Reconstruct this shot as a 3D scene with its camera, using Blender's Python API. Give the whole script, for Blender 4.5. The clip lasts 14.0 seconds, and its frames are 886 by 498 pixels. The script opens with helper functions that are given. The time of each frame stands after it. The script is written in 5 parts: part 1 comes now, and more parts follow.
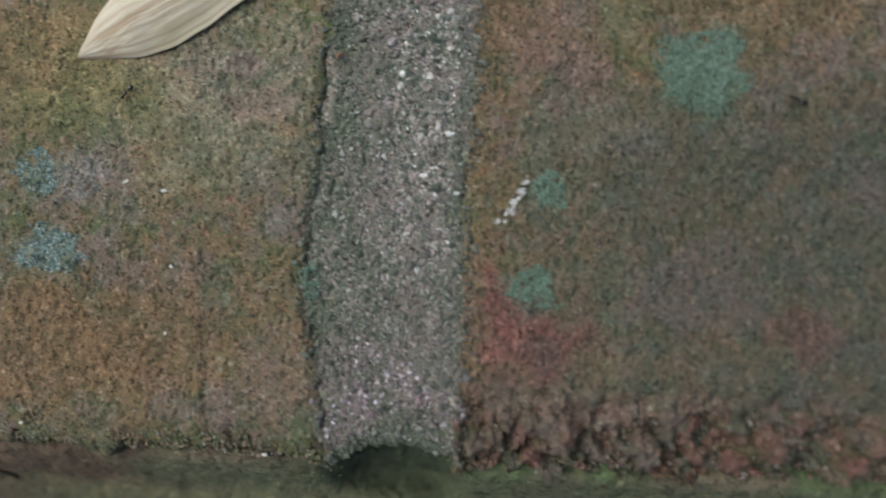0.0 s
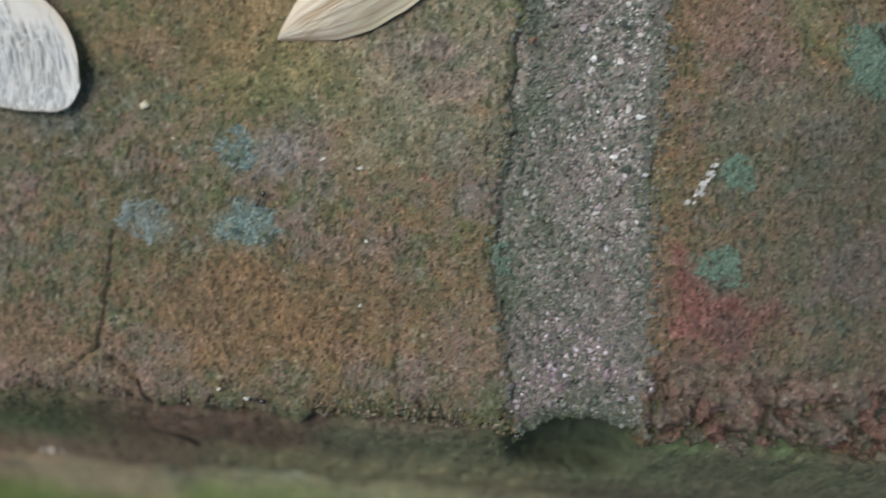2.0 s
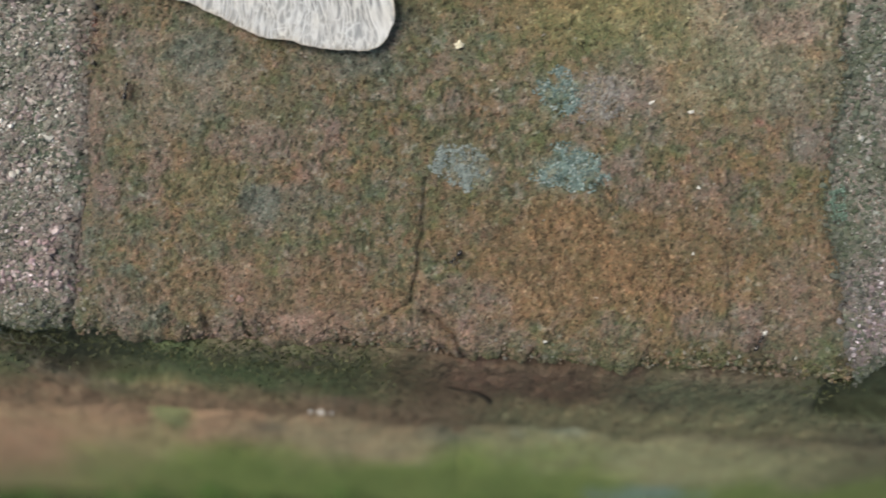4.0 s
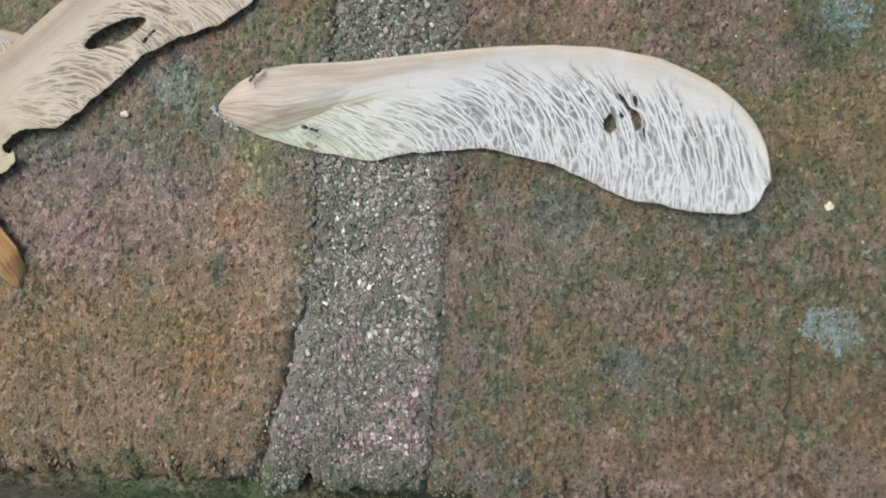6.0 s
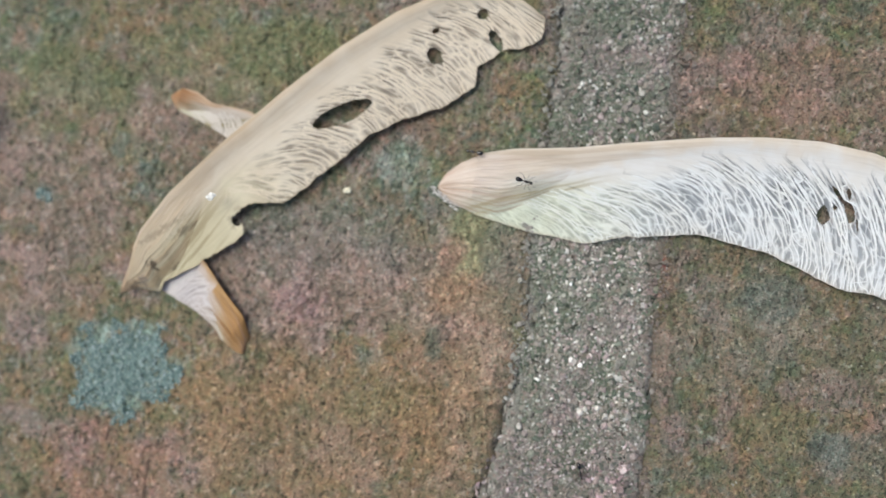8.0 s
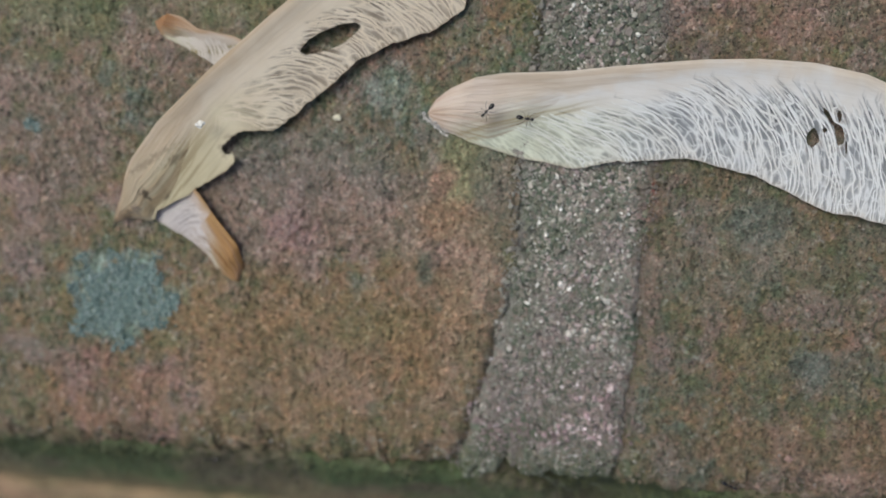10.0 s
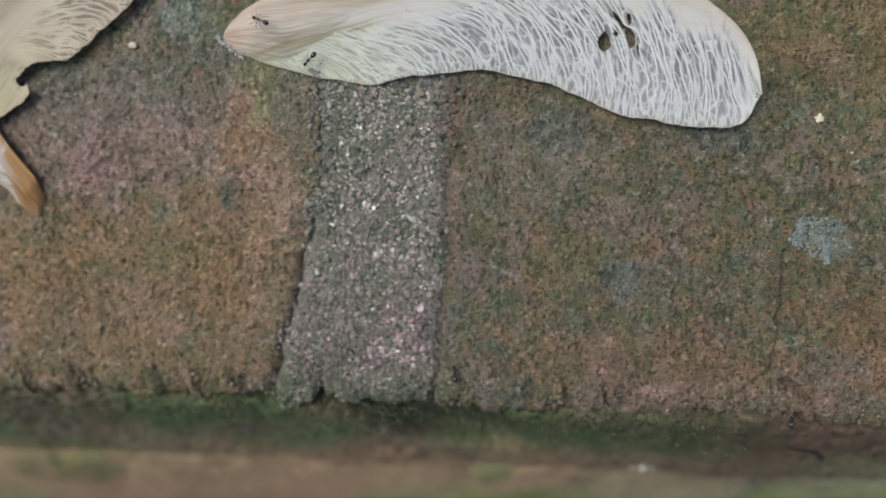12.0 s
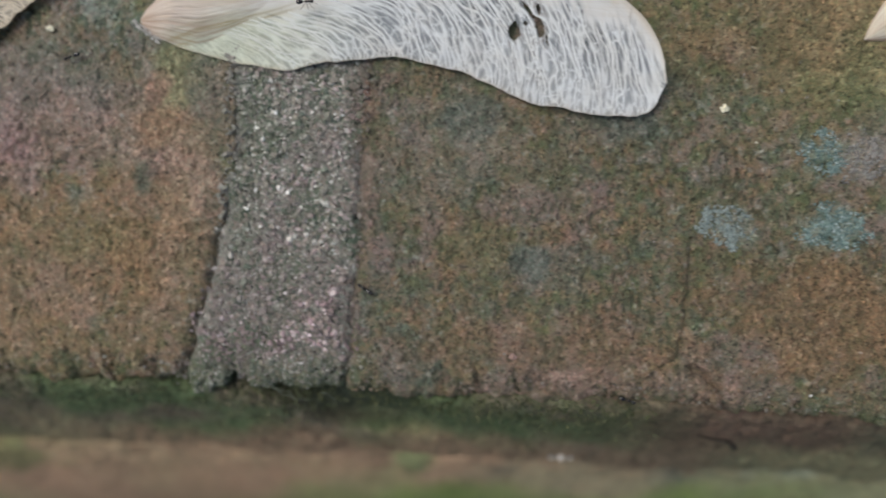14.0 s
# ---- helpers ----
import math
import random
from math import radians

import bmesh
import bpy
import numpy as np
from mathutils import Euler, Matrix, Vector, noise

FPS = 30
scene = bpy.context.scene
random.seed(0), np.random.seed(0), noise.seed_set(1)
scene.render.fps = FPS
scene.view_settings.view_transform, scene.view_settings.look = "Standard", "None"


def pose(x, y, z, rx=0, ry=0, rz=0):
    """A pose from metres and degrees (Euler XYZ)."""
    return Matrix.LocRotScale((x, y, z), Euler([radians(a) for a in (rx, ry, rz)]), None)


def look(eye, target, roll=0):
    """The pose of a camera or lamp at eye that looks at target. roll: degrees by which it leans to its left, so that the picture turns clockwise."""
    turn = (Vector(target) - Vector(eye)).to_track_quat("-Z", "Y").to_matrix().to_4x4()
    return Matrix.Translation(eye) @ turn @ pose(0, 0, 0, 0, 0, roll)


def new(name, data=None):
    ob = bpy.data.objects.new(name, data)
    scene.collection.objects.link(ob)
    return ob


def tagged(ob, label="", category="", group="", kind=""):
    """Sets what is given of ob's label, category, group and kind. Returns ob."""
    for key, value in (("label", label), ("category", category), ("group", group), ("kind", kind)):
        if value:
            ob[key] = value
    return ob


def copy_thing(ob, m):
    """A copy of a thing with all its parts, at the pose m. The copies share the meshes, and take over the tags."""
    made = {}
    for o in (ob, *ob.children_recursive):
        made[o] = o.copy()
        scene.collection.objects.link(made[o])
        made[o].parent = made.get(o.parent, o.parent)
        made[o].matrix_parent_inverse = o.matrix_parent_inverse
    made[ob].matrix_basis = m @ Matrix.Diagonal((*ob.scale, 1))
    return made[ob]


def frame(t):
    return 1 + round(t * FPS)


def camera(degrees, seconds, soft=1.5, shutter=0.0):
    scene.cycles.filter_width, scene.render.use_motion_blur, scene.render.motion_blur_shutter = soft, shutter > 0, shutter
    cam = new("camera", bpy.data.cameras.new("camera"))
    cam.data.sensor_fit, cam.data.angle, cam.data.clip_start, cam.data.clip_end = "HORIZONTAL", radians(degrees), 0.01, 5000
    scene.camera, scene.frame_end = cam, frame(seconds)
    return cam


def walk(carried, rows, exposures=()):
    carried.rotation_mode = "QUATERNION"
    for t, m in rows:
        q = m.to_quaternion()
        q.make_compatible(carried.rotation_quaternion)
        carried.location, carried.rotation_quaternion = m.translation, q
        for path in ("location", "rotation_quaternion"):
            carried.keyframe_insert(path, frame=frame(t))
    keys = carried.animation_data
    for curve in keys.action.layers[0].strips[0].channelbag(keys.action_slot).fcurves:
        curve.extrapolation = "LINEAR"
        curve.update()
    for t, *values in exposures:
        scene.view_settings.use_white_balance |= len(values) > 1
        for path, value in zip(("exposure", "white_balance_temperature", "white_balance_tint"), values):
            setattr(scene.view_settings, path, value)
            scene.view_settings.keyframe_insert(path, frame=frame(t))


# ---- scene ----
# All plan figures are in centimetres; CM turns them into metres.
CM = 0.01

# ---- the camera and its path ----
cam = camera(67.39, 14.0, soft=1.6, shutter=0.4)
cam.data.dof.use_dof = True
cam.data.dof.focus_distance = 5.93 * CM
cam.data.dof.aperture_fstop = 5.6
PATH = [
    (0.0, 4.797, -1.327, 5.671, 1.73, 3.21, -0.75),
    (0.5, 4.197, -1.099, 5.712, 1.79, 3.29, -0.20),
    (1.0, 3.964, -1.256, 5.802, 2.57, 2.91, 0.16),
    (1.5, 3.760, -1.340, 5.867, 1.49, 3.49, 0.32),
    (2.0, 3.195, -1.538, 5.968, 1.94, 3.80, 0.23),
    (2.2, 2.876, -1.708, 5.929, 2.13, 3.54, 0.10),
    (4.3, -0.581, -1.878, 5.875, 0.10, 0.23, -0.17),
    (4.5, -0.942, -1.930, 5.875, 0.22, 0.01, -0.19),
    (5.0, -2.123, -1.248, 5.778, -0.09, 0.81, -0.01),
    (5.5, -2.942, -0.950, 5.826, 1.09, 1.53, 0.05),
    (6.0, -3.184, -0.482, 5.875, 1.22, 1.73, -0.20),
    (6.5, -3.288, -0.223, 5.860, 1.47, 1.76, 0.08),
    (7.0, -3.601, 0.156, 5.940, 0.92, 1.98, 0.30),
    (7.5, -3.996, 0.333, 6.056, 0.69, 3.03, 0.86),
    (8.0, -4.986, 0.176, 6.180, 1.63, 2.93, 1.48),
    (8.2, -5.000, 0.219, 6.236, 0.93, 4.26, 1.40),
    (10.3, -4.878, -0.079, 6.229, -3.43, 2.59, 0.77),
    (10.5, -4.050, -0.945, 6.218, -2.32, 3.03, 0.46),
    (11.0, -3.725, -1.234, 6.203, -1.46, 3.07, 0.05),
    (11.5, -3.390, -0.912, 6.150, -1.73, 2.48, -0.83),
    (12.0, -3.134, -0.897, 6.103, -1.83, 2.35, -1.44),
    (12.5, -2.892, -0.886, 6.058, -1.83, 2.18, -1.63),
    (13.0, -2.832, -0.911, 6.072, -2.10, 2.18, -1.48),
    (13.5, -2.869, -0.912, 6.073, -2.19, 2.32, -1.85),
    (14.0, -2.400, -1.190, 6.131, -0.49, 1.66, -0.81),
]
walk(cam, [(t, pose(x * CM, y * CM, z * CM, rx, ry, rz)) for t, x, y, z, rx, ry, rz in PATH],
     [(0.0, 0.01, 6500, 5), (1.0, 0.01, 6500, 5), (2.2, 0.15, 6600, 7), (4.5, 0.27, 7100, 9), (5.0, 0.27, 7000, 9), (6.0, 0.30, 6500, 8), (7.0, 0.33, 6450, 8), (8.0, 0.43, 6420, 8), (10.5, -0.07, 6550, 9), (11.0, -0.03, 6800, 9), (11.6, -0.04, 6600, 8), (12.5, -0.07, 6500, 8), (13.5, -0.08, 6480, 9), (14.0, -0.05, 6480, 9)])

# ---- sky, sun, exposure ----
world = bpy.data.worlds.new("overcast_sky")
scene.world = world
world.use_nodes = True
SUN_UP, SUN_TURN = radians(58), radians(-60)
wn = world.node_tree
sky = wn.nodes.new("ShaderNodeTexSky")
sky.sky_type, sky.sun_disc = "NISHITA", False
sky.sun_elevation, sky.sun_rotation = SUN_UP, SUN_TURN
sky.dust_density, sky.air_density = 4.0, 1.0
wn.nodes["Background"].inputs["Strength"].default_value = 0.10
wn.links.new(sky.outputs["Color"], wn.nodes["Background"].inputs["Color"])
sun_data = bpy.data.lights.new("sun", "SUN")
sun_data.energy, sun_data.angle, sun_data.color = 1.9, radians(42), (1.0, 0.97, 0.90)
sun = new("sun", sun_data)
sun_from = Vector((math.cos(SUN_UP) * math.sin(SUN_TURN), math.cos(SUN_UP) * math.cos(SUN_TURN), math.sin(SUN_UP)))
sun.matrix_world = look(sun_from * 3, (0, 0, 0))


# ---- noise on arrays ----
def hashed(ix, iy, seed):
    h = (ix.astype(np.int64) * 374761393 + iy.astype(np.int64) * 668265263 + seed * 974711) & 0xFFFFFFFF
    h = ((h ^ (h >> 13)) * 1274126177) & 0xFFFFFFFF
    return ((h ^ (h >> 16)) & 0xFFFFFF) / 16777215.0


def value_noise(x, y, seed):
    x, y = np.asarray(x, float), np.asarray(y, float)
    ix, iy = np.floor(x), np.floor(y)
    fx, fy = x - ix, y - iy
    fx, fy = fx * fx * (3 - 2 * fx), fy * fy * (3 - 2 * fy)
    a, b = hashed(ix, iy, seed), hashed(ix + 1, iy, seed)
    c, d = hashed(ix, iy + 1, seed), hashed(ix + 1, iy + 1, seed)
    return (a + (b - a) * fx) * (1 - fy) + (c + (d - c) * fx) * fy


def fbm(x, y, size, octaves=3, seed=0):
    """Noise from about -1 to 1 with features of that size."""
    x, y = np.broadcast_arrays(np.asarray(x, float), np.asarray(y, float))
    total, weight, gain = 0.0, 0.0, 1.0
    for k in range(octaves):
        c, s = math.cos(0.7 + 1.3 * k + seed), math.sin(0.7 + 1.3 * k + seed)
        total = total + gain * (2 * value_noise((x * c - y * s) / size * 2**k + 17.3 * k, (x * s + y * c) / size * 2**k - 9.1 * k, seed + k) - 1)
        weight, gain = weight + gain, gain * 0.55
    return total / weight * 1.5


def cells(x, y, size, seed=0):
    """The distance to the nearest of scattered points, in units of size, and that point's random number."""
    x, y = np.asarray(x, float) / size, np.asarray(y, float) / size
    ix, iy = np.floor(x), np.floor(y)
    best, tag = np.full(x.shape, 9.0), np.zeros(x.shape)
    for dx in (-1, 0, 1):
        for dy in (-1, 0, 1):
            cx, cy = ix + dx, iy + dy
            d = np.hypot(x - cx - hashed(cx, cy, seed), y - cy - hashed(cx, cy, seed + 5))
            tag = np.where(d < best, hashed(cx, cy, seed + 11), tag)
            best = np.minimum(best, d)
    return best, tag


def web_lines(x, y, seed):
    """How near a point lies to the lines between scattered cells of unit size: 0 on the line."""
    ix, iy = np.floor(x), np.floor(y)
    one, two = np.full(np.shape(x), 9.0), np.full(np.shape(x), 9.0)
    for dx in (-1, 0, 1):
        for dy in (-1, 0, 1):
            cx, cy = ix + dx, iy + dy
            d = np.hypot(x - cx - hashed(cx, cy, seed), y - cy - hashed(cx, cy, seed + 5))
            two = np.minimum(two, np.maximum(one, d))
            one = np.minimum(one, d)
    return two - one


def step(a, b, x):
    t = np.clip((x - a) / (b - a), 0, 1)
    return t * t * (3 - 2 * t)


def mixed(col, other, f):
    return col + (np.asarray(other) - col) * np.asarray(f)[..., None]


def near_line(x, y, line):
    """The distance to a broken line."""
    best = np.full(np.shape(x), 1e9)
    for (ax, ay), (bx, by) in zip(line, line[1:]):
        t = np.clip(((x - ax) * (bx - ax) + (y - ay) * (by - ay)) / ((bx - ax) ** 2 + (by - ay) ** 2), 0, 1)
        best = np.minimum(best, np.hypot(x - ax - t * (bx - ax), y - ay - t * (by - ay)))
    return best


# ---- colours ----
ORANGE, BROWN, GREEN = (0.186, 0.128, 0.074), (0.138, 0.114, 0.080), (0.098, 0.124, 0.056)
SALMON, SLATE = (0.225, 0.134, 0.096), (0.112, 0.130, 0.112)
GREY, DARK, RED, PINK = (0.128, 0.132, 0.116), (0.060, 0.066, 0.058), (0.205, 0.080, 0.076), (0.210, 0.150, 0.134)
TEAL, PALE, BUFF = (0.150, 0.225, 0.200), (0.330, 0.330, 0.300), (0.190, 0.165, 0.086)
MOSS_AND_SHADE, DEEP = (0.060, 0.080, 0.030), (0.035, 0.045, 0.020)


# ---- materials ----
def nodes_of(mat):
    mat.use_nodes = True
    tree = mat.node_tree
    return tree, tree.nodes["Principled BSDF"]


def add(tree, kind, values=(), **settings):
    node = tree.nodes.new(kind)
    for key, value in settings.items():
        setattr(node, key, value)
    for key, value in dict(values).items():
        node.inputs[key].default_value = value
    return node


def ramp(tree, source, stops):
    node = tree.nodes.new("ShaderNodeValToRGB")
    while len(node.color_ramp.elements) < len(stops):
        node.color_ramp.elements.new(0.5)
    for e, (at, c) in zip(node.color_ramp.elements, stops):
        e.position, e.color = at, (*(c if isinstance(c, tuple) else (c, c, c)), 1)
    tree.links.new(source, node.inputs["Fac"])
    return node.outputs["Color"]


def blend(tree, a, b, kind="MIX", fac=1.0):
    node = tree.nodes.new("ShaderNodeMix")
    node.data_type, node.blend_type = "RGBA", kind
    for sock, v in ((node.inputs[0], fac), (node.inputs[6], a), (node.inputs[7], b)):
        if isinstance(v, bpy.types.NodeSocket):
            tree.links.new(v, sock)
        else:
            sock.default_value = v if isinstance(v, (int, float)) else (*v, 1)
    return node.outputs[2]


def mineral(name, grain, contrast, rough, bump, depth, fleck=0.0):
    """A granular mineral surface, coloured by the mesh's stain attribute, with grains of that size in metres."""
    mat = bpy.data.materials.new(name)
    tree, shader = nodes_of(mat)
    base = add(tree, "ShaderNodeAttribute", attribute_name="stain").outputs["Color"]
    place = add(tree, "ShaderNodeTexCoord").outputs["Object"]
    warp = add(tree, "ShaderNodeTexNoise", {"Scale": 0.6 / grain, "Detail": 3.0})
    tree.links.new(place, warp.inputs["Vector"])
    cell = add(tree, "ShaderNodeTexVoronoi", {"Scale": 1 / grain, "Randomness": 1.0})
    small = add(tree, "ShaderNodeTexVoronoi", {"Scale": 2.3 / grain, "Randomness": 1.0})
    shifted = add(tree, "ShaderNodeVectorMath", operation="MULTIPLY_ADD")
    tree.links.new(warp.outputs["Color"], shifted.inputs[0])
    shifted.inputs[1].default_value = (grain * 0.9,) * 3
    tree.links.new(place, shifted.inputs[2])
    tree.links.new(shifted.outputs[0], cell.inputs["Vector"])
    tree.links.new(shifted.outputs[0], small.inputs["Vector"])
    split = add(tree, "ShaderNodeSeparateColor")
    tree.links.new(cell.outputs["Color"], split.inputs[0])
    split2 = add(tree, "ShaderNodeSeparateColor")
    tree.links.new(small.outputs["Color"], split2.inputs[0])
    c = contrast
    tone = ramp(tree, split.outputs[0], [(0.0, 1 - 0.95 * c), (0.08, 1 - 0.75 * c), (0.11, 1 - 0.04 * c), (0.7, 1.0 + 0.06 * c), (0.93, 1 + 0.16 * c), (0.95, 1 + 0.75 * c), (1.0, 1 + 1.0 * c)])
    tone2 = ramp(tree, split2.outputs[0], [(0.0, 1 - 0.9 * c), (0.1, 1 - 0.6 * c), (0.13, 1 - 0.06 * c), (0.8, 1 + 0.08 * c), (0.92, 1 + 0.15 * c), (0.94, 1 + 0.5 * c), (1.0, 1 + 0.7 * c)])
    tint = ramp(tree, split.outputs[1], [(0.0, (1.16, 0.95, 0.88)), (0.5, (1.0, 1.0, 1.0)), (1.0, (0.84, 1.05, 0.96))])
    col = blend(tree, base, tone, "MULTIPLY")
    col = blend(tree, col, tone2, "MULTIPLY")
    col = blend(tree, col, tint, "MULTIPLY", 0.8 * c)
    if fleck:
        white = ramp(tree, split2.outputs[1], [(1 - fleck - 0.01, 0.0), (1 - fleck, 1.0)])
        col = blend(tree, col, (0.42, 0.41, 0.38), fac=white)
    tree.links.new(col, shader.inputs["Base Color"])
    shader.inputs["Roughness"].default_value = rough
    shader.inputs["Specular IOR Level"].default_value = 0.35
    noise_tex = add(tree, "ShaderNodeTexNoise", {"Scale": 1.4 / grain, "Detail": 5.0, "Roughness": 0.65})
    tree.links.new(place, noise_tex.inputs["Vector"])
    height = blend(tree, noise_tex.outputs["Fac"], cell.outputs["Distance"], "SUBTRACT", 0.55)
    bmp = add(tree, "ShaderNodeBump", {"Strength": bump, "Distance": depth})
    tree.links.new(height, bmp.inputs["Height"])
    tree.links.new(bmp.outputs["Normal"], shader.inputs["Normal"])
    return mat


def by_island(name, stops, rough, coat=0.0):
    """A colour of its own for each loose piece of a mesh."""
    mat = bpy.data.materials.new(name)
    tree, shader = nodes_of(mat)
    geo = tree.nodes.new("ShaderNodeNewGeometry")
    col = ramp(tree, geo.outputs["Random Per Island"], stops)
    place = add(tree, "ShaderNodeTexCoord").outputs["Object"]
    n = add(tree, "ShaderNodeTexNoise", {"Scale": 9000.0, "Detail": 3.0})
    tree.links.new(place, n.inputs["Vector"])
    col = blend(tree, col, ramp(tree, n.outputs["Fac"], [(0.3, 0.7), (0.7, 1.25)]), "MULTIPLY")
    tree.links.new(col, shader.inputs["Base Color"])
    shader.inputs["Roughness"].default_value = rough
    shader.inputs["Coat Weight"].default_value = coat
    return mat


def dry_wing(name, clear_tint):
    """Dry papery wing: the stain attribute gives its colour, and its alpha how much light it lets through."""
    mat = bpy.data.materials.new(name)
    tree, shader = nodes_of(mat)
    attr = add(tree, "ShaderNodeAttribute", attribute_name="stain")
    place = add(tree, "ShaderNodeTexCoord").outputs["Object"]
    stretch = add(tree, "ShaderNodeMapping")
    stretch.inputs["Scale"].default_value = (200, 6500, 900)
    tree.links.new(place, stretch.inputs["Vector"])
    streak = add(tree, "ShaderNodeTexNoise", {"Scale": 1.0, "Detail": 4.0, "Roughness": 0.6})
    tree.links.new(stretch.outputs[0], streak.inputs["Vector"])
    blot = add(tree, "ShaderNodeTexNoise", {"Scale": 450.0, "Detail": 3.0})
    tree.links.new(place, blot.inputs["Vector"])
    col = blend(tree, attr.outputs["Color"], ramp(tree, streak.outputs["Fac"], [(0.28, (0.74, 0.66, 0.56)), (0.47, (1.0, 1.0, 1.0)), (0.75, (1.06, 1.05, 1.03))]), "MULTIPLY", 0.22)
    col = blend(tree, col, ramp(tree, blot.outputs["Fac"], [(0.35, (0.95, 0.93, 0.90)), (0.6, (1.0, 1.0, 1.0))]), "MULTIPLY", 0.8)
    tree.links.new(col, shader.inputs["Base Color"])
    shader.inputs["Roughness"].default_value = 0.6
    shader.inputs["Specular IOR Level"].default_value = 0.3
    bmp = add(tree, "ShaderNodeBump", {"Strength": 0.22, "Distance": 0.0001})
    tree.links.new(streak.outputs["Fac"], bmp.inputs["Height"])
    tree.links.new(bmp.outputs["Normal"], shader.inputs["Normal"])
    glow = add(tree, "ShaderNodeBsdfTranslucent")
    tree.links.new(col, glow.inputs["Color"])
    glass = add(tree, "ShaderNodeBsdfTransparent", {"Color": (*clear_tint, 1)})
    soft = add(tree, "ShaderNodeMixShader", {0: 0.25})
    tree.links.new(shader.outputs[0], soft.inputs[1])
    tree.links.new(glow.outputs[0], soft.inputs[2])
    full = add(tree, "ShaderNodeMixShader")
    tree.links.new(attr.outputs["Alpha"], full.inputs[0])
    tree.links.new(soft.outputs[0], full.inputs[1])
    tree.links.new(glass.outputs[0], full.inputs[2])
    tree.links.new(full.outputs[0], tree.nodes["Material Output"].inputs["Surface"])
    return mat


def plain(name, colour, rough, speck=0.0, size=0.001, coat=0.0):
    mat = bpy.data.materials.new(name)
    tree, shader = nodes_of(mat)
    place = add(tree, "ShaderNodeTexCoord").outputs["Object"]
    n = add(tree, "ShaderNodeTexNoise", {"Scale": 1 / size, "Detail": 4.0})
    tree.links.new(place, n.inputs["Vector"])
    col = blend(tree, colour, ramp(tree, n.outputs["Fac"], [(0.3, 1 - speck), (0.7, 1 + speck)]), "MULTIPLY")
    tree.links.new(col, shader.inputs["Base Color"])
    shader.inputs["Roughness"].default_value = rough
    shader.inputs["Coat Weight"].default_value = coat
    bmp = add(tree, "ShaderNodeBump", {"Strength": 0.4, "Distance": size * 0.15})
    tree.links.new(n.outputs["Fac"], bmp.inputs["Height"])
    tree.links.new(bmp.outputs["Normal"], shader.inputs["Normal"])
    return mat


BRICK = mineral("fired_clay", 0.00024, 0.56, 0.82, 0.9, 0.00026)
MORTAR = mineral("sandy_mortar", 0.0004, 0.8, 0.9, 0.9, 0.0002, 0.04)
DAMP = mineral("mossy_bed_mortar", 0.0007, 0.4, 0.8, 0.8, 0.0003)
LOWER = mineral("weathered_brick_face", 0.0012, 0.25, 0.85, 0.7, 0.0004)
SAND = mineral("sand_grains", 0.0003, 0.25, 0.5, 0.4, 0.0001)
CRUST_TEAL = by_island("teal_lichen", [(0.0, (0.04, 0.085, 0.085)), (0.3, (0.12, 0.19, 0.175)), (0.75, (0.19, 0.265, 0.25)), (1.0, (0.40, 0.47, 0.46))], 0.9)
CRUST_PALE = by_island("pale_lichen", [(0.0, (0.12, 0.16, 0.15)), (0.5, (0.20, 0.25, 0.24)), (1.0, (0.32, 0.37, 0.36))], 0.9)
CRUST_GREY = by_island("grey_bloom", [(0.0, (0.14, 0.145, 0.13)), (0.7, (0.22, 0.22, 0.205)), (1.0, (0.34, 0.34, 0.32))], 0.9)
CRUST_GREEN = by_island("green_lichen", [(0.0, (0.06, 0.11, 0.08)), (0.5, (0.115, 0.19, 0.145)), (1.0, (0.19, 0.28, 0.225))], 0.9)
CRUST_WHITE = by_island("white_lime", [(0.0, (0.25, 0.25, 0.24)), (1.0, (0.62, 0.62, 0.61))], 0.8)
TEAL_LICHEN = (CRUST_TEAL, plain("teal_crust", (0.150, 0.215, 0.198), 0.9, 0.55, 0.0005))
PALE_LICHEN = (CRUST_PALE, plain("pale_crust", (0.195, 0.238, 0.224), 0.9, 0.5, 0.0005))
GREY_LICHEN = (CRUST_GREY, plain("grey_crust", (0.215, 0.205, 0.190), 0.9, 0.45, 0.0005))
GREEN_LICHEN = (CRUST_GREEN, plain("green_crust", (0.108, 0.158, 0.126), 0.9, 0.5, 0.0005))
MOSS_LEAF = by_island("moss_leaves", [(0.0, (0.028, 0.036, 0.016)), (0.5, (0.055, 0.068, 0.026)), (0.85, (0.078, 0.092, 0.034)), (1.0, (0.120, 0.122, 0.052))], 0.7)
CUSHION = by_island("moss_cushion_leaves", [(0.0, (0.03, 0.07, 0.015)), (0.5, (0.06, 0.15, 0.03)), (1.0, (0.12, 0.26, 0.05))], 0.6)
WHITE_WING = dry_wing("pale_papery_wing", (0.93, 0.95, 1.0))
TAN_WING = dry_wing("tan_papery_wing", (1.0, 0.95, 0.85))
ANT_SHELL = plain("ant_shell", (0.009, 0.006, 0.005), 0.2, 0.3, 0.0002, 0.7)
ANT_LEG = plain("ant_leg", (0.05, 0.025, 0.014), 0.4, 0.2, 0.0002)
CREAM = plain("cream_crumb", (0.76, 0.72, 0.54), 0.8, 0.25, 0.0003)
PINKISH = plain("pink_flake", (0.30, 0.20, 0.17), 0.85, 0.25, 0.0003)
RUST = plain("rusty_chip", (0.24, 0.135, 0.085), 0.85, 0.3, 0.0003)
CHALK = plain("white_crumb", (0.64, 0.64, 0.60), 0.8, 0.2, 0.0003)
FLUFF = plain("stalk_fluff", (0.60, 0.585, 0.55), 0.9, 0.3, 0.0003)
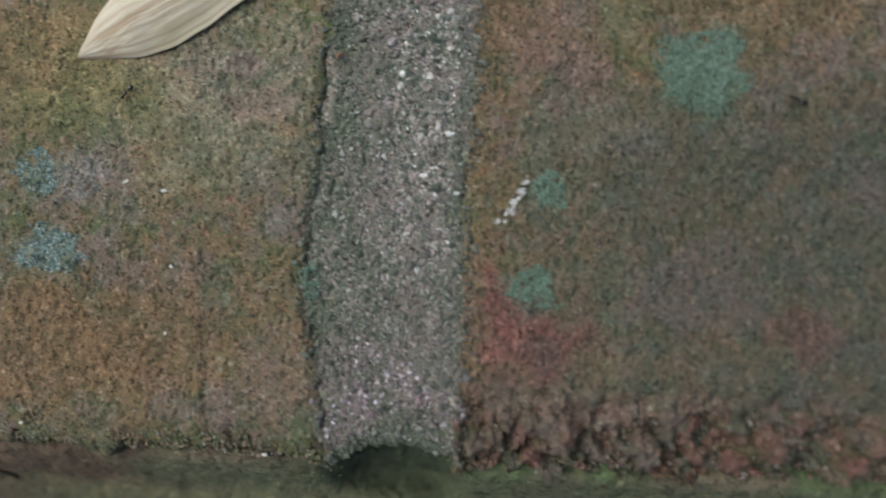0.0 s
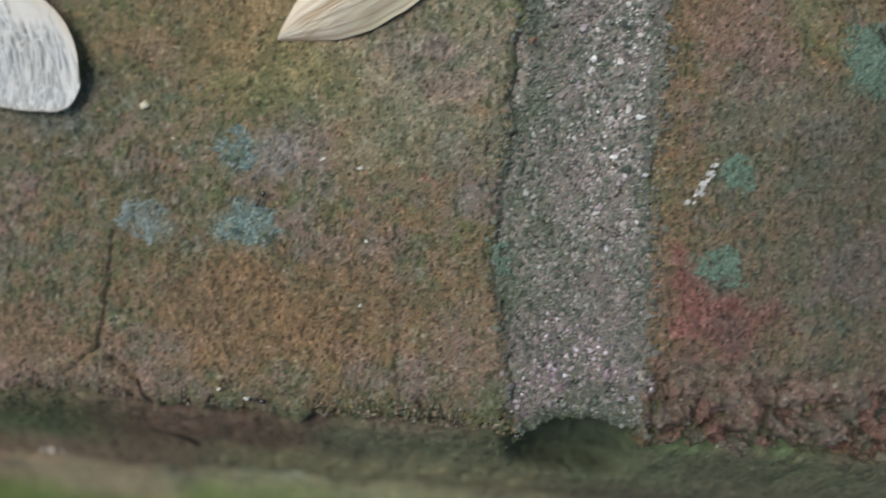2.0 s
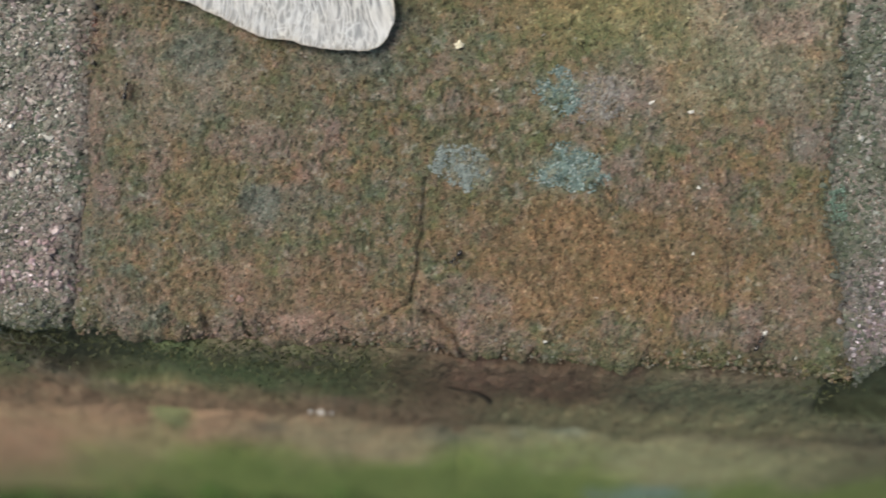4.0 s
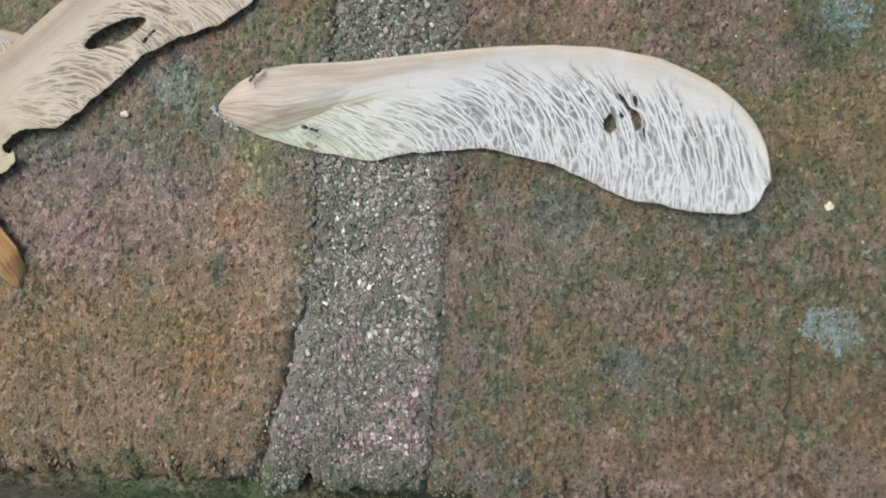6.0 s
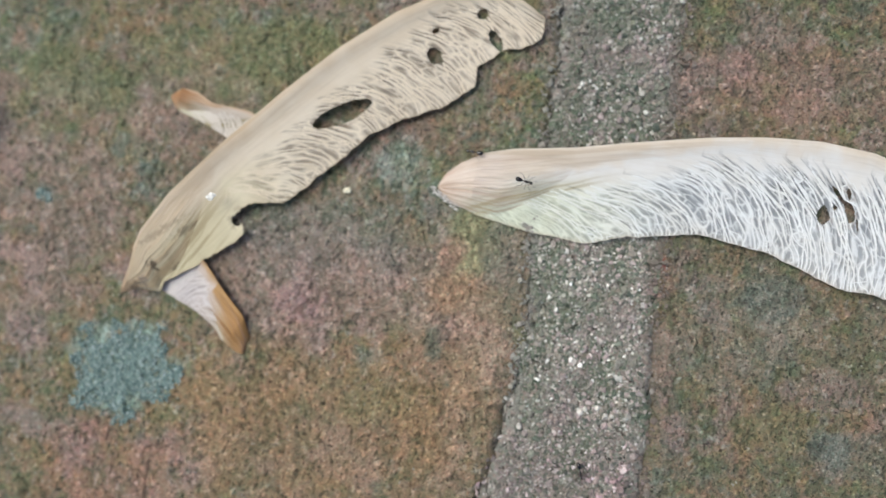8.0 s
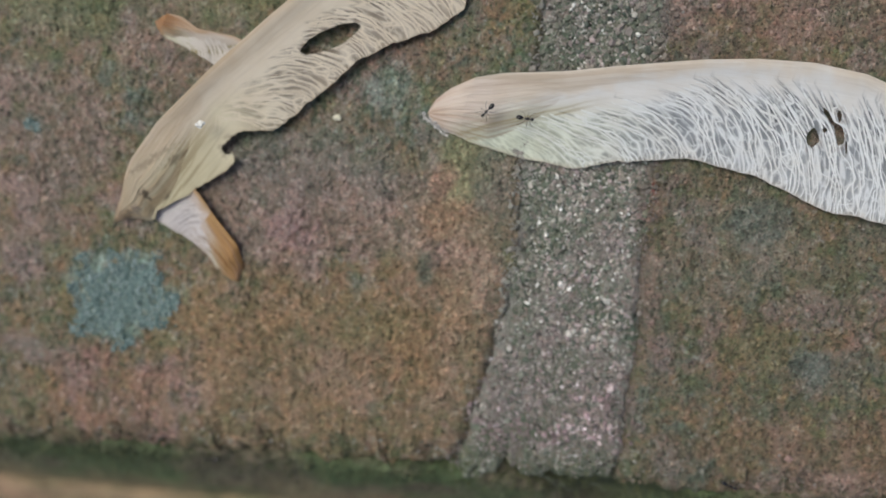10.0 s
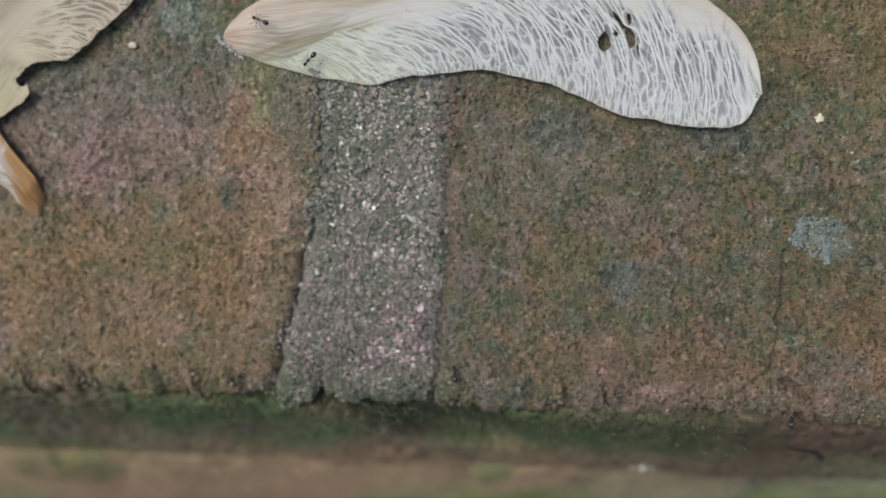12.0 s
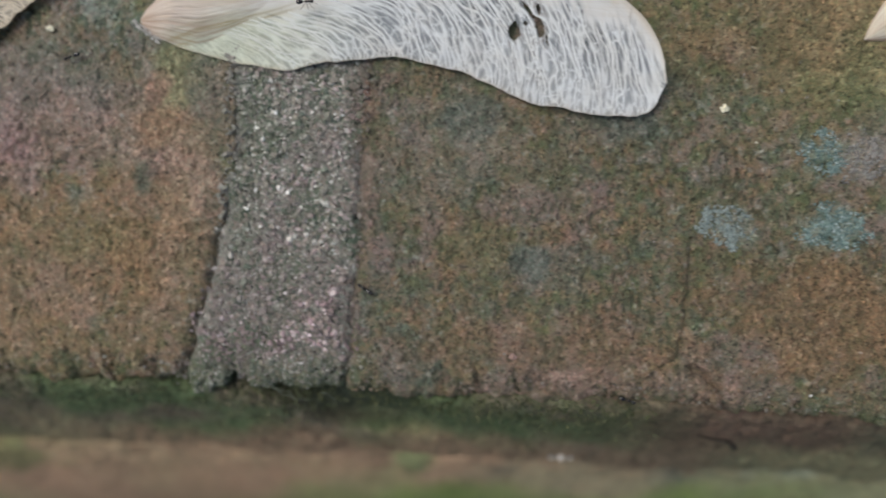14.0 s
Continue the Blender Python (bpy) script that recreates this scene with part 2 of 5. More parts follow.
HAIR = plain("root_hair", (0.12, 0.135, 0.105), 0.8, 0.3, 0.0003)
ROOT = plain("dark_rootlet", (0.018, 0.014, 0.010), 0.7, 0.3, 0.0003)
DEAD_LEAF = plain("dead_leaf", (0.030, 0.022, 0.014), 0.7, 0.4, 0.0008)
SOIL = plain("mossy_soil", (0.060, 0.085, 0.028), 0.9, 0.5, 0.004)
CORE = plain("bedding_mortar", (0.16, 0.15, 0.13), 0.9, 0.3, 0.002)


# ---- mesh helpers ----
def mesh_of(name, verts, faces, material, stain=None, alpha=None, smooth=True):
    me = bpy.data.meshes.new(name)
    me.from_pydata(np.asarray(verts, float).tolist(), [], faces if isinstance(faces, list) else faces.tolist())
    if stain is not None:
        layer = me.color_attributes.new("stain", "FLOAT_COLOR", "POINT")
        full = np.ones((len(verts), 4))
        full[:, :3] = np.clip(stain, 0.004, 1)
        full[:, 3] = 0 if alpha is None else alpha
        layer.data.foreach_set("color", full.ravel())
    me.polygons.foreach_set("use_smooth", [smooth] * len(me.polygons))
    me.materials.append(material)
    return me


def thing(name, mesh=None, label="", category="", group="", kind="", parent=None):
    ob = new(name, mesh)
    ob.parent = parent
    return tagged(ob, label, category, group, kind)


def part(name, mesh, parent, label="", kind=""):
    return thing(name, mesh, label, "", "", kind, parent)


def grid_faces(nr, nc, keep=None):
    i = np.arange(nr * nc).reshape(nr, nc)
    f = np.stack([i[:-1, :-1], i[:-1, 1:], i[1:, 1:], i[1:, :-1]], -1)
    return f[keep] if keep is not None else f.reshape(-1, 4)


GOLD = (1 + 5**0.5) / 2
ICO = np.array([(-1, GOLD, 0), (1, GOLD, 0), (-1, -GOLD, 0), (1, -GOLD, 0), (0, -1, GOLD), (0, 1, GOLD), (0, -1, -GOLD), (0, 1, -GOLD), (GOLD, 0, -1), (GOLD, 0, 1), (-GOLD, 0, -1), (-GOLD, 0, 1)]) / 1.902
ICO_F = np.array([(0, 11, 5), (0, 5, 1), (0, 1, 7), (0, 7, 10), (0, 10, 11), (1, 5, 9), (5, 11, 4), (11, 10, 2), (10, 7, 6), (7, 1, 8),
                  (3, 9, 4), (3, 4, 2), (3, 2, 6), (3, 6, 8), (3, 8, 9), (4, 9, 5), (2, 4, 11), (6, 2, 10), (8, 6, 7), (9, 8, 1)])


def grains_mesh(name, rng, x, y, z, radius, flat, material, rough=0.3, tone=None):
    """Many small irregular grains in one mesh; x, y, z and radius in cm."""
    n = len(x)
    shape = ICO[None] * (1 + rough * rng.uniform(-1, 1, (n, 12, 1)))
    size = np.stack([radius * rng.uniform(0.7, 1.3, n), radius * rng.uniform(0.7, 1.3, n), radius * flat], -1)
    turn = rng.uniform(0, 6.28, n)
    p = shape * size[:, None]
    c, s = np.cos(turn)[:, None], np.sin(turn)[:, None]
    p = np.stack([p[..., 0] * c - p[..., 1] * s, p[..., 0] * s + p[..., 1] * c, p[..., 2]], -1)
    p += np.stack([x, y, z], -1)[:, None]
    faces = (ICO_F[None] + 12 * np.arange(n)[:, None, None]).reshape(-1, 3)
    stain = None if tone is None else np.repeat(tone, 12, axis=0)
    return mesh_of(name, p.reshape(-1, 3) * CM, faces, material, stain, smooth=False)


def blades_mesh(name, rng, x, y, z, length, material):
    """Many small pointed leaves, each a folded blade; in cm."""
    n = len(x)
    yaw, lean = rng.uniform(0, 6.28, n), rng.uniform(0.2, 1.25, n)
    d = np.stack([np.cos(yaw) * np.sin(lean), np.sin(yaw) * np.sin(lean), np.cos(lean)], -1)
    side = np.stack([-np.sin(yaw), np.cos(yaw), 0 * yaw], -1)
    o, ln = np.stack([x, y, z], -1), length[:, None]
    up = np.array([0, 0, 1.0])
    v = np.stack([o, o + d * ln * 0.45 + side * ln * 0.16, o + d * ln * 0.5 + up * ln * 0.06, o + d * ln * 0.45 - side * ln * 0.16, o + d * ln - up * ln * 0.1], 1)
    f = np.array([(0, 1, 2), (0, 2, 3), (1, 4, 2), (2, 4, 3)])
    return mesh_of(name, v.reshape(-1, 3) * CM, (f[None] + 5 * np.arange(n)[:, None, None]).reshape(-1, 3), material)


# ---- the ledge: bricks on edge, mortar between ----
def base(x):
    """The straight line of the course below."""
    return -2.69 - 0.05 * (x + 0.5)


def front(x):
    """The worn front arris of the ledge."""
    return np.interp(x, [-24, -8.6, -5.0, -3.5, -2.0, -0.5, 0.9, 2.3, 3.3, 4.5, 6.8, 10, 26], [-1.6, -2.31, -2.40, -2.56, -2.63, -2.71, -2.83, -2.90, -3.00, -3.08, -3.12, -3.25, -4.0])


def joint_a_left(y):
    return np.interp(y, [-3.2, -2.35, -2.0, -1.27, -0.8, -0.37, 0.24, 1.39, 2.05, 6], [-5.06, -5.01, -4.92, -4.69, -4.59, -4.51, -4.49, -4.36, -4.27, -4.1]) + 0.035 * fbm(y, 0 * y, 0.22, 3, 3) + 0.02 * fbm(y, 0 * y, 0.07, 2, 23)


def joint_a_right(y):
    return np.interp(y, [-3.2, -2.55, -1.9, -1.06, -0.3, 0.33, 1.48, 2.04, 6], [-3.55, -3.52, -3.45, -3.37, -3.35, -3.27, -3.19, -3.14, -2.95]) + 0.030 * fbm(y, 0 * y, 0.25, 3, 4) + 0.02 * fbm(y, 0 * y, 0.07, 2, 24)


def joint_b_left(y):
    return np.interp(y, [-3.2, -2.82, -2.0, -1.6, -1.32, -0.73, 0.26, 1.25, 6], [3.52, 3.49, 3.35, 3.28, 3.29, 3.37, 3.47, 3.59, 3.9]) + 0.040 * fbm(y, 0 * y, 0.25, 3, 5) + 0.02 * fbm(y, 0 * y, 0.07, 2, 25)


def joint_b_right(y):
    return np.interp(y, [-3.2, -2.9, -2.47, -1.71, -0.74, 0.24, 1.22, 6], [4.52, 4.53, 4.56, 4.61, 4.66, 4.76, 4.82, 5.05]) + 0.017 * fbm(y, 0 * y, 0.3, 3, 6) + 0.02 * fbm(y, 0 * y, 0.07, 2, 26)


def offset(edge, by):
    return lambda y: 0.15 * edge(y) + by


CRACKS = [[(-0.30, -1.2), (-0.33, -1.5), (-0.36, -1.95), (-0.42, -2.27)], [(-0.30, -2.37), (-0.17, -2.46), (-0.04, -2.6), (0.06, -2.82)],
          [(2.36, -1.8), (2.40, -2.1), (2.38, -2.45), (2.46, -2.9)], [(-2.30, -2.3), (-2.27, -2.48), (-2.2, -2.62)], [(-0.42, -2.27), (-0.58, -2.36), (-0.73, -2.5)]]


CRACK_DEPTH = (0.6, 1.0, 0.4, 0.6, 0.4)


def groove(x, y):
    """How open the gap between brick and mortar is along a joint, 0 to 1."""
    return np.clip(step(0.0, 0.7, fbm(0.3 * x, y, 0.5, 3, 19)) + np.exp(-(((x + 4.8) / 0.35) ** 4)) * step(-0.7, -1.3, y) + 0.8 * np.exp(-(((x + 3.4) / 0.3) ** 4)) * step(-0.2, -0.6, y + 0.25 * fbm(x, y, 0.4, 2, 18)), 0, 1)


def pits(x, y):
    """Small sharp pores in the clay, thicker in some places."""
    return step(0.46, 0.64, fbm(x, 0.7 * y, 0.036, 2, 700) + 0.20 * fbm(x, y, 0.6, 3, 701))


def knobs(x, y):
    """Hard grains that stand out of the worn clay."""
    return step(0.40, 0.62, fbm(x, y, 0.050, 2, 710) + 0.15 * fbm(x, y, 0.5, 2, 711))


def relief(x, y, left, right, out, rough_front, seed):
    """The height of a brick's top; left, right and out are the distances from its edges."""
    z = 0.012 * fbm(x, y, 2.5, 2, seed) + 0.008 * fbm(x, y, 0.3, 3, seed + 3)
    near, tag = cells(x, y, 0.055, seed + 7)
    z = z + 0.009 * (tag - 0.5) - 0.008 * near
    z = z - 0.014 * pits(x, y) + 0.009 * knobs(x, y)
    z = z - (0.025 + 0.10 * groove(x, y)) * (np.exp(-left / 0.05) + np.exp(-right / 0.05))
    lump = fbm(x, y, 0.3, 3, seed + 13)
    z = z - 0.11 * np.exp(-out / (0.10 + 0.05 * lump)) + 0.03 * lump * np.exp(-((out / 0.3) ** 2))
    if rough_front:
        big, tag2 = cells(x + 0.03 * fbm(x, y, 0.1, 2, 8), y, 0.16, seed + 21)
        zone = np.exp(-((out / 0.62) ** 4))
        crag = np.abs(fbm(x, 0.8 * y, 0.34, 4, seed + 23))
        z = z + zone * (0.14 * (tag2 - 0.5) - 0.08 * big + 0.34 * np.clip(crag, 0, 0.6) - 0.14 + 0.10 * fbm(x, y, 0.10, 3, seed + 27))
    for k, line in enumerate(CRACKS):
        d = near_line(x + 0.02 * fbm(x, y, 0.12, 2, 31), y + 0.02 * fbm(x, y, 0.12, 2, 32), line)
        z = z - CRACK_DEPTH[k] * (0.065 * np.exp(-((d / 0.020) ** 2)) + 0.012 * np.exp(-((d / 0.06) ** 2)))
    return z


def spots(col, x, y, rows):
    """Stains and painted-in shade with ragged rims: place, half-axes, colour, strength."""
    grain = np.clip(col.mean(-1) / 0.115, 0.45, 1.7)[..., None]
    for k, (px, py, rx, ry, colour, much) in enumerate(rows):
        d = np.hypot((x - px) / rx, (y - py) / ry) + 0.75 * fbm(x, y, 0.24, 5, 60 + k)
        col = mixed(col, np.asarray(colour) * grain, much * step(1.3, 0.35, d))
    return col


def clay(x, y, seed, green, grey):
    """Weathered brick: orange body, algae in the pores, grey bloom, darker pits, lighter raised grains."""
    green, grey = np.clip(green, 0, 1), np.clip(grey, 0, 1)
    col = mixed(np.broadcast_to(np.array(ORANGE), (*x.shape, 3)).copy(), BROWN, step(-0.4, 0.5, fbm(x, y, 0.6, 5, seed)))
    col = mixed(col, PINK, 0.55 * step(0.2, 0.75, fbm(x, y, 0.45, 5, seed + 20)))
    col = mixed(col, GREY, 0.8 * grey * step(-0.35, 0.45, fbm(x, y, 0.7, 5, seed + 40)))
    col = mixed(col, GREEN, 0.7 * green * step(-0.1, 0.6, fbm(x, y, 0.5, 5, seed + 60)))
    col = mixed(col, GREEN, np.clip(0.6 * green, 0, 1) * step(0.05, 0.5, fbm(x, y, 0.12, 3, seed + 65) + 0.45 * fbm(x, y, 0.8, 2, seed + 66)))
    col = mixed(col, SLATE, 0.50 * np.clip(grey + 0.02, 0, 1) * step(0.1, 0.6, fbm(x, y, 0.11, 3, seed + 90) + 0.45 * fbm(x, y, 0.9, 2, seed + 91)))
    col = mixed(col, SALMON, 0.45 * step(0.2, 0.7, fbm(x, y, 0.09, 3, seed + 95) + 0.35 * fbm(x, y, 0.7, 2, seed + 96)))
    col = col * (1 + 0.16 * fbm(x, y, 0.45, 4, seed + 70) + 0.10 * fbm(x, y, 0.10, 3, seed + 75))[..., None]
    col = mixed(col, (0.215, 0.142, 0.082), 0.5 * step(0.2, 0.6, fbm(x, y, 0.38, 5, seed + 98)))
    col = mixed(col, (0.105, 0.135, 0.060), 0.5 * green * step(0.2, 0.6, fbm(x, y, 0.32, 5, seed + 99)))
    col = mixed(col, SALMON, 0.4 * step(0.3, 0.65, fbm(x, y, 0.2, 3, seed + 101)))
    col = mixed(col, (0.100, 0.135, 0.060), 0.6 * green * step(0.2, 0.55, fbm(x, y, 0.17, 3, seed + 102)))
    col = mixed(col, (0.105, 0.135, 0.118), 0.6 * np.clip(grey + 0.1, 0, 1) * step(0.3, 0.65, fbm(x, y, 0.18, 3, seed + 103)))
    col = mixed(col, (0.104, 0.118, 0.086), 0.42 * (0.4 + 0.6 * grey) * step(0.08, 0.42, fbm(x, y, 0.30, 3, seed + 130)))
    col = mixed(col, (0.226, 0.138, 0.086), 0.42 * (1 - 0.5 * grey) * step(0.12, 0.45, fbm(x, y, 0.26, 3, seed + 131)))
    patchy = step(-0.5, 0.5, fbm(x, y, 0.7, 3, seed + 85))
    dots = fbm(x, y, 0.055, 2, seed + 80)
    col = mixed(col, (0.045, 0.056, 0.046), 0.25 * patchy * step(0.36, 0.8, dots))
    fine = fbm(x, y, 0.075, 3, seed + 110)
    col = mixed(col, (0.240, 0.145, 0.088), 0.28 * (1 - 0.5 * grey) * step(0.2, 0.6, fbm(x, y, 0.07, 3, seed + 111)))
    col = mixed(col, (0.080, 0.108, 0.042), 0.40 * (0.35 + 0.65 * green) * step(0.2, 0.6, fine + 0.35 * fbm(x, y, 0.5, 2, seed + 114)))
    col = mixed(col, (0.205, 0.150, 0.152), 0.55 * step(0.25, 0.65, fbm(x, y, 0.55, 4, seed + 112)))
    col = mixed(col, (0.050, 0.066, 0.048), 0.35 * step(0.5, 0.8, fbm(x, y, 0.09, 2, seed + 113)))
    flecks = 0.06 * fbm(x, y, 0.04, 2, seed + 119)
    col = mixed(col, (0.255, 0.145, 0.078), 0.32 * (1 - 0.6 * grey) * step(0.40, 0.52, fbm(x, y, 0.17, 3, seed + 122) + flecks))
    col = mixed(col, (0.215, 0.160, 0.132), 0.55 * step(0.44, 0.54, fbm(x, y, 0.11, 3, seed + 120) + flecks))
    col = mixed(col, (0.068, 0.088, 0.046), 0.36 * (0.4 + 0.6 * green) * step(0.42, 0.54, fbm(x, y, 0.13, 3, seed + 121) + flecks))
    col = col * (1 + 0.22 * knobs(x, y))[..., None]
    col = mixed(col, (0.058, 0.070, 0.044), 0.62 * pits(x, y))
    return mixed(col, PALE, 0.35 * step(0.6, 0.95, -dots)) * (0.965, 1.005, 0.98)


def paint_left(x, y):
    upper = step(-0.9, 0.6, y - 0.4 * step(-7.2, -5.4, x))
    col = clay(x, y, 100, 0.55 + 0.05 * upper, 0.2 + 0.65 * upper)
    return 1.28 * spots(col, x, y, [(-6.6, 0.0, 1.2, 0.6, PINK, 0.65), (-6.4, 0.45, 1.2, 0.35, GREY, 0.5), (-9.0, 0.6, 0.9, 1.0, PINK, 0.5), (-7.8, 1.7, 0.7, 0.5, PINK, 0.4), (-8.34, -1.85, 0.65, 0.5, (0.225, 0.122, 0.108), 0.5), (-8.9, 1.9, 0.8, 0.5, GREEN, 0.5), (-6.4, -1.6, 1.6, 0.7, (0.195, 0.128, 0.074), 0.5), (-5.4, -0.9, 0.5, 0.7, (0.205, 0.128, 0.068), 0.5), (-6.8, -0.9, 0.7, 0.4, (0.205, 0.128, 0.068), 0.4),
                             (-7.3, 2.2, 1.2, 0.4, GREEN, 0.55), (-5.2, 0.0, 0.8, 0.7, (0.185, 0.150, 0.112), 0.55), (-5.69, 1.2, 0.35, 0.3, TEAL, 0.4), (-5.38, -0.51, 0.13, 0.16, (0.055, 0.075, 0.060), 0.7), (-5.11, -0.33, 0.28, 0.18, (0.25, 0.155, 0.14), 0.4), (-4.95, -0.6, 0.35, 1.5, (0.235, 0.165, 0.112), 0.4), (-5.0, 0.42, 0.35, 0.35, (0.145, 0.165, 0.082), 0.55), (-5.25, 0.33, 0.12, 0.16, (0.235, 0.140, 0.110), 0.6), (-5.1, -0.05, 0.3, 0.2, (0.245, 0.150, 0.092), 0.5), (-6.62, -0.22, 0.32, 0.2, (0.25, 0.15, 0.165), 0.45), (-6.0, -0.7, 0.16, 0.14, SLATE, 0.6), (-5.9, -1.0, 0.4, 0.25, GREEN, 0.25), (-4.75, 0.25, 0.2, 0.35, GREY, 0.5), (-8.33, -0.88, 0.46, 0.38, TEAL, 0.7), (-9.19, 0.79, 0.12, 0.1, TEAL, 0.5),
                             (-7.0, 1.0, 0.7, 0.4, DARK, 0.35), (-5.6, 1.6, 0.5, 0.3, RED, 0.25)])


def paint_middle(x, y):
    mid = np.exp(-(((x + 0.9) / 1.5) ** 2) - ((y + 0.45) / 0.75) ** 2)
    col = clay(x, y, 200, 0.55 + 0.4 * step(-0.6, 0.5, y), 0.3 + 0.6 * mid + 0.35 * step(-1.6, -3.2, x))
    return (1.08 + 0.26 * step(-0.2, 1.6, x) * step(-1.4, 0.3, y))[..., None] * spots(col, x, y, [(-1.6, 1.9, 1.5, 0.5, (0.23, 0.165, 0.142), 0.45), (-2.2, 1.8, 0.9, 0.45, RED, 0.15), (-1.7, 0.5, 0.9, 0.3, PINK, 0.15), (-3.3, 0.27, 0.1, 0.14, RED, 0.8), (-3.3, -0.5, 0.12, 0.8, RED, 0.15),
                             # the (-0.39, 0.30) spot paints shade beyond the wing's tip into the clay
                             (-2.4, -0.3, 0.9, 0.6, (0.165, 0.150, 0.115), 0.5), (-1.5, -1.4, 0.4, 0.28, GREY, 0.5), (-0.39, 0.30, 0.28, 0.38, (0.078, 0.074, 0.056), 0.6), (-0.15, 0.62, 0.4, 0.22, (0.195, 0.122, 0.074), 0.5), (-0.93, -0.14, 0.3, 0.22, (0.085, 0.104, 0.088), 0.5), (0.6, 0.6, 1.3, 0.7, BUFF, 0.35), (1.2, 0.75, 0.9, 0.45, (0.215, 0.148, 0.080), 0.65), (0.1, 1.7, 0.35, 0.3, TEAL, 0.45), (-0.1, 1.45, 0.3, 0.25, DARK, 0.5),
                             (2.79, 0.48, 0.16, 0.13, (0.24, 0.14, 0.155), 0.7), (2.63, -0.68, 0.11, 0.08, (0.28, 0.12, 0.105), 0.8), (-1.43, -1.15, 0.09, 0.08, (0.24, 0.13, 0.10), 0.4), (-2.2, -1.28, 0.35, 0.24, (0.135, 0.130, 0.064), 0.4), (-1.75, -1.33, 0.22, 0.2, SLATE, 0.7), (-2.35, 0.0, 0.3, 0.2, SLATE, 0.6), (-0.9, 0.0, 0.5, 0.3, SLATE, 0.5), (3.0, -2.3, 0.5, 0.45, PINK, 0.35), (-0.8, -2.55, 1.6, 0.25, PINK, 0.55), (-2.9, -2.3, 0.4, 0.3, GREY, 0.35),
                             (0.7, -1.95, 1.0, 0.6, (0.19, 0.122, 0.066), 0.6), (1.9, -1.9, 0.9, 0.7, (0.19, 0.122, 0.068), 0.5), (-1.5, -2.2, 1.2, 0.35, (0.18, 0.115, 0.075), 0.5), (2.3, -0.2, 0.8, 0.5, ORANGE, 0.3), (0.0, -1.1, 0.22, 0.16, (0.17, 0.225, 0.20), 0.4), (0.96, -1.09, 0.27, 0.19, TEAL, 0.6), (0.88, -0.43, 0.22, 0.17, (0.12, 0.195, 0.175), 0.55), (1.24, -0.5, 0.28, 0.25, (0.23, 0.215, 0.20), 0.5), (1.3, 0.35, 0.6, 0.4, GREEN, 0.5), (2.6, 0.5, 0.9, 0.9, (0.165, 0.170, 0.132), 0.5), (1.4, 0.5, 1.0, 0.6, BUFF, 0.3), (2.2, -0.3, 0.7, 0.4, (0.150, 0.165, 0.110), 0.4), (2.9, 0.15, 0.3, 0.2, PINK, 0.5), (1.9, 0.75, 0.3, 0.2, SALMON, 0.4), (2.95, -0.6, 0.3, 0.4, GREY, 0.5)])


def paint_right(x, y):
    dark = step(5.2, 6.6, x) * step(0.6, -0.5, y)
    near_joint = np.exp(-(((x - joint_b_right(y)) / 0.45) ** 2))
    col = clay(x, y, 300, 0.45, 0.72 + 0.28 * dark - 0.45 * near_joint - 0.45 * step(-0.4, 0.5, y))
    col = mixed(col, SLATE, 0.14 * (1 - near_joint) * step(0.5, -0.4, y))
    col = mixed(col, DARK, 0.40 * dark)
    out = y - front(x)
    big, tag = cells(x + 0.03 * fbm(x, y, 0.1, 2, 8), y, 0.16, 43 + 21)
    zone = np.exp(-((out / 0.62) ** 4))
    palette = np.array([(0.110, 0.086, 0.070), (0.195, 0.104, 0.088), (0.150, 0.106, 0.088), (0.235, 0.135, 0.116), (0.160, 0.130, 0.116), (0.205, 0.092, 0.086), (0.105, 0.108, 0.088)])
    col = mixed(col, palette[(hashed(np.floor(tag * 997), 0 * tag, 12) * 6.99).astype(int)], 0.75 * zone)
    # shade between the lumps is put into the colour, partly in a moss tone
    col = mixed(col, MOSS_AND_SHADE, 0.6 * zone * step(0.5, 0.85, big))
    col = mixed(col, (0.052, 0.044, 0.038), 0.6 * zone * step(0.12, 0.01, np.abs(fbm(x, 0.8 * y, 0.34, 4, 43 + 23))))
    return spots(col, x, y, [(5.0, -1.72, 0.26, 0.32, (0.200, 0.070, 0.074), 0.7), (5.3, -2.02, 0.34, 0.28, (0.215, 0.080, 0.078), 0.7), (4.9, -2.15, 0.2, 0.22, RED, 0.3), (5.1, -1.9, 0.75, 0.6, (0.170, 0.096, 0.080), 0.4), (5.9, -0.15, 0.7, 0.35, (0.135, 0.142, 0.115), 0.5), (5.35, -2.1, 0.2, 0.2, DARK, 0.5), (5.5, -2.6, 1.1, 0.3, PINK, 0.35), (7.2, 0.9, 0.9, 0.5, ORANGE, 0.6),
                             (5.55, 0.45, 0.45, 0.4, PINK, 0.6), (5.1, 0.75, 0.4, 0.3, SALMON, 0.45), (6.1, 0.9, 0.5, 0.3, (0.145, 0.160, 0.090), 0.5), (6.69, 0.35, 0.36, 0.32, (0.11, 0.18, 0.135), 0.8), (5.41, -0.69, 0.16, 0.18, (0.11, 0.18, 0.14), 0.6), (5.26, -1.52, 0.24, 0.2, (0.09, 0.15, 0.12), 0.6),
                             (7.5, -1.9, 0.3, 0.25, RED, 0.4), (4.8, 0.2, 0.14, 1.2, ORANGE, 0.45)])


def paint_plain(x, y):
    return clay(x, y, 400, 0.5, 0.4)


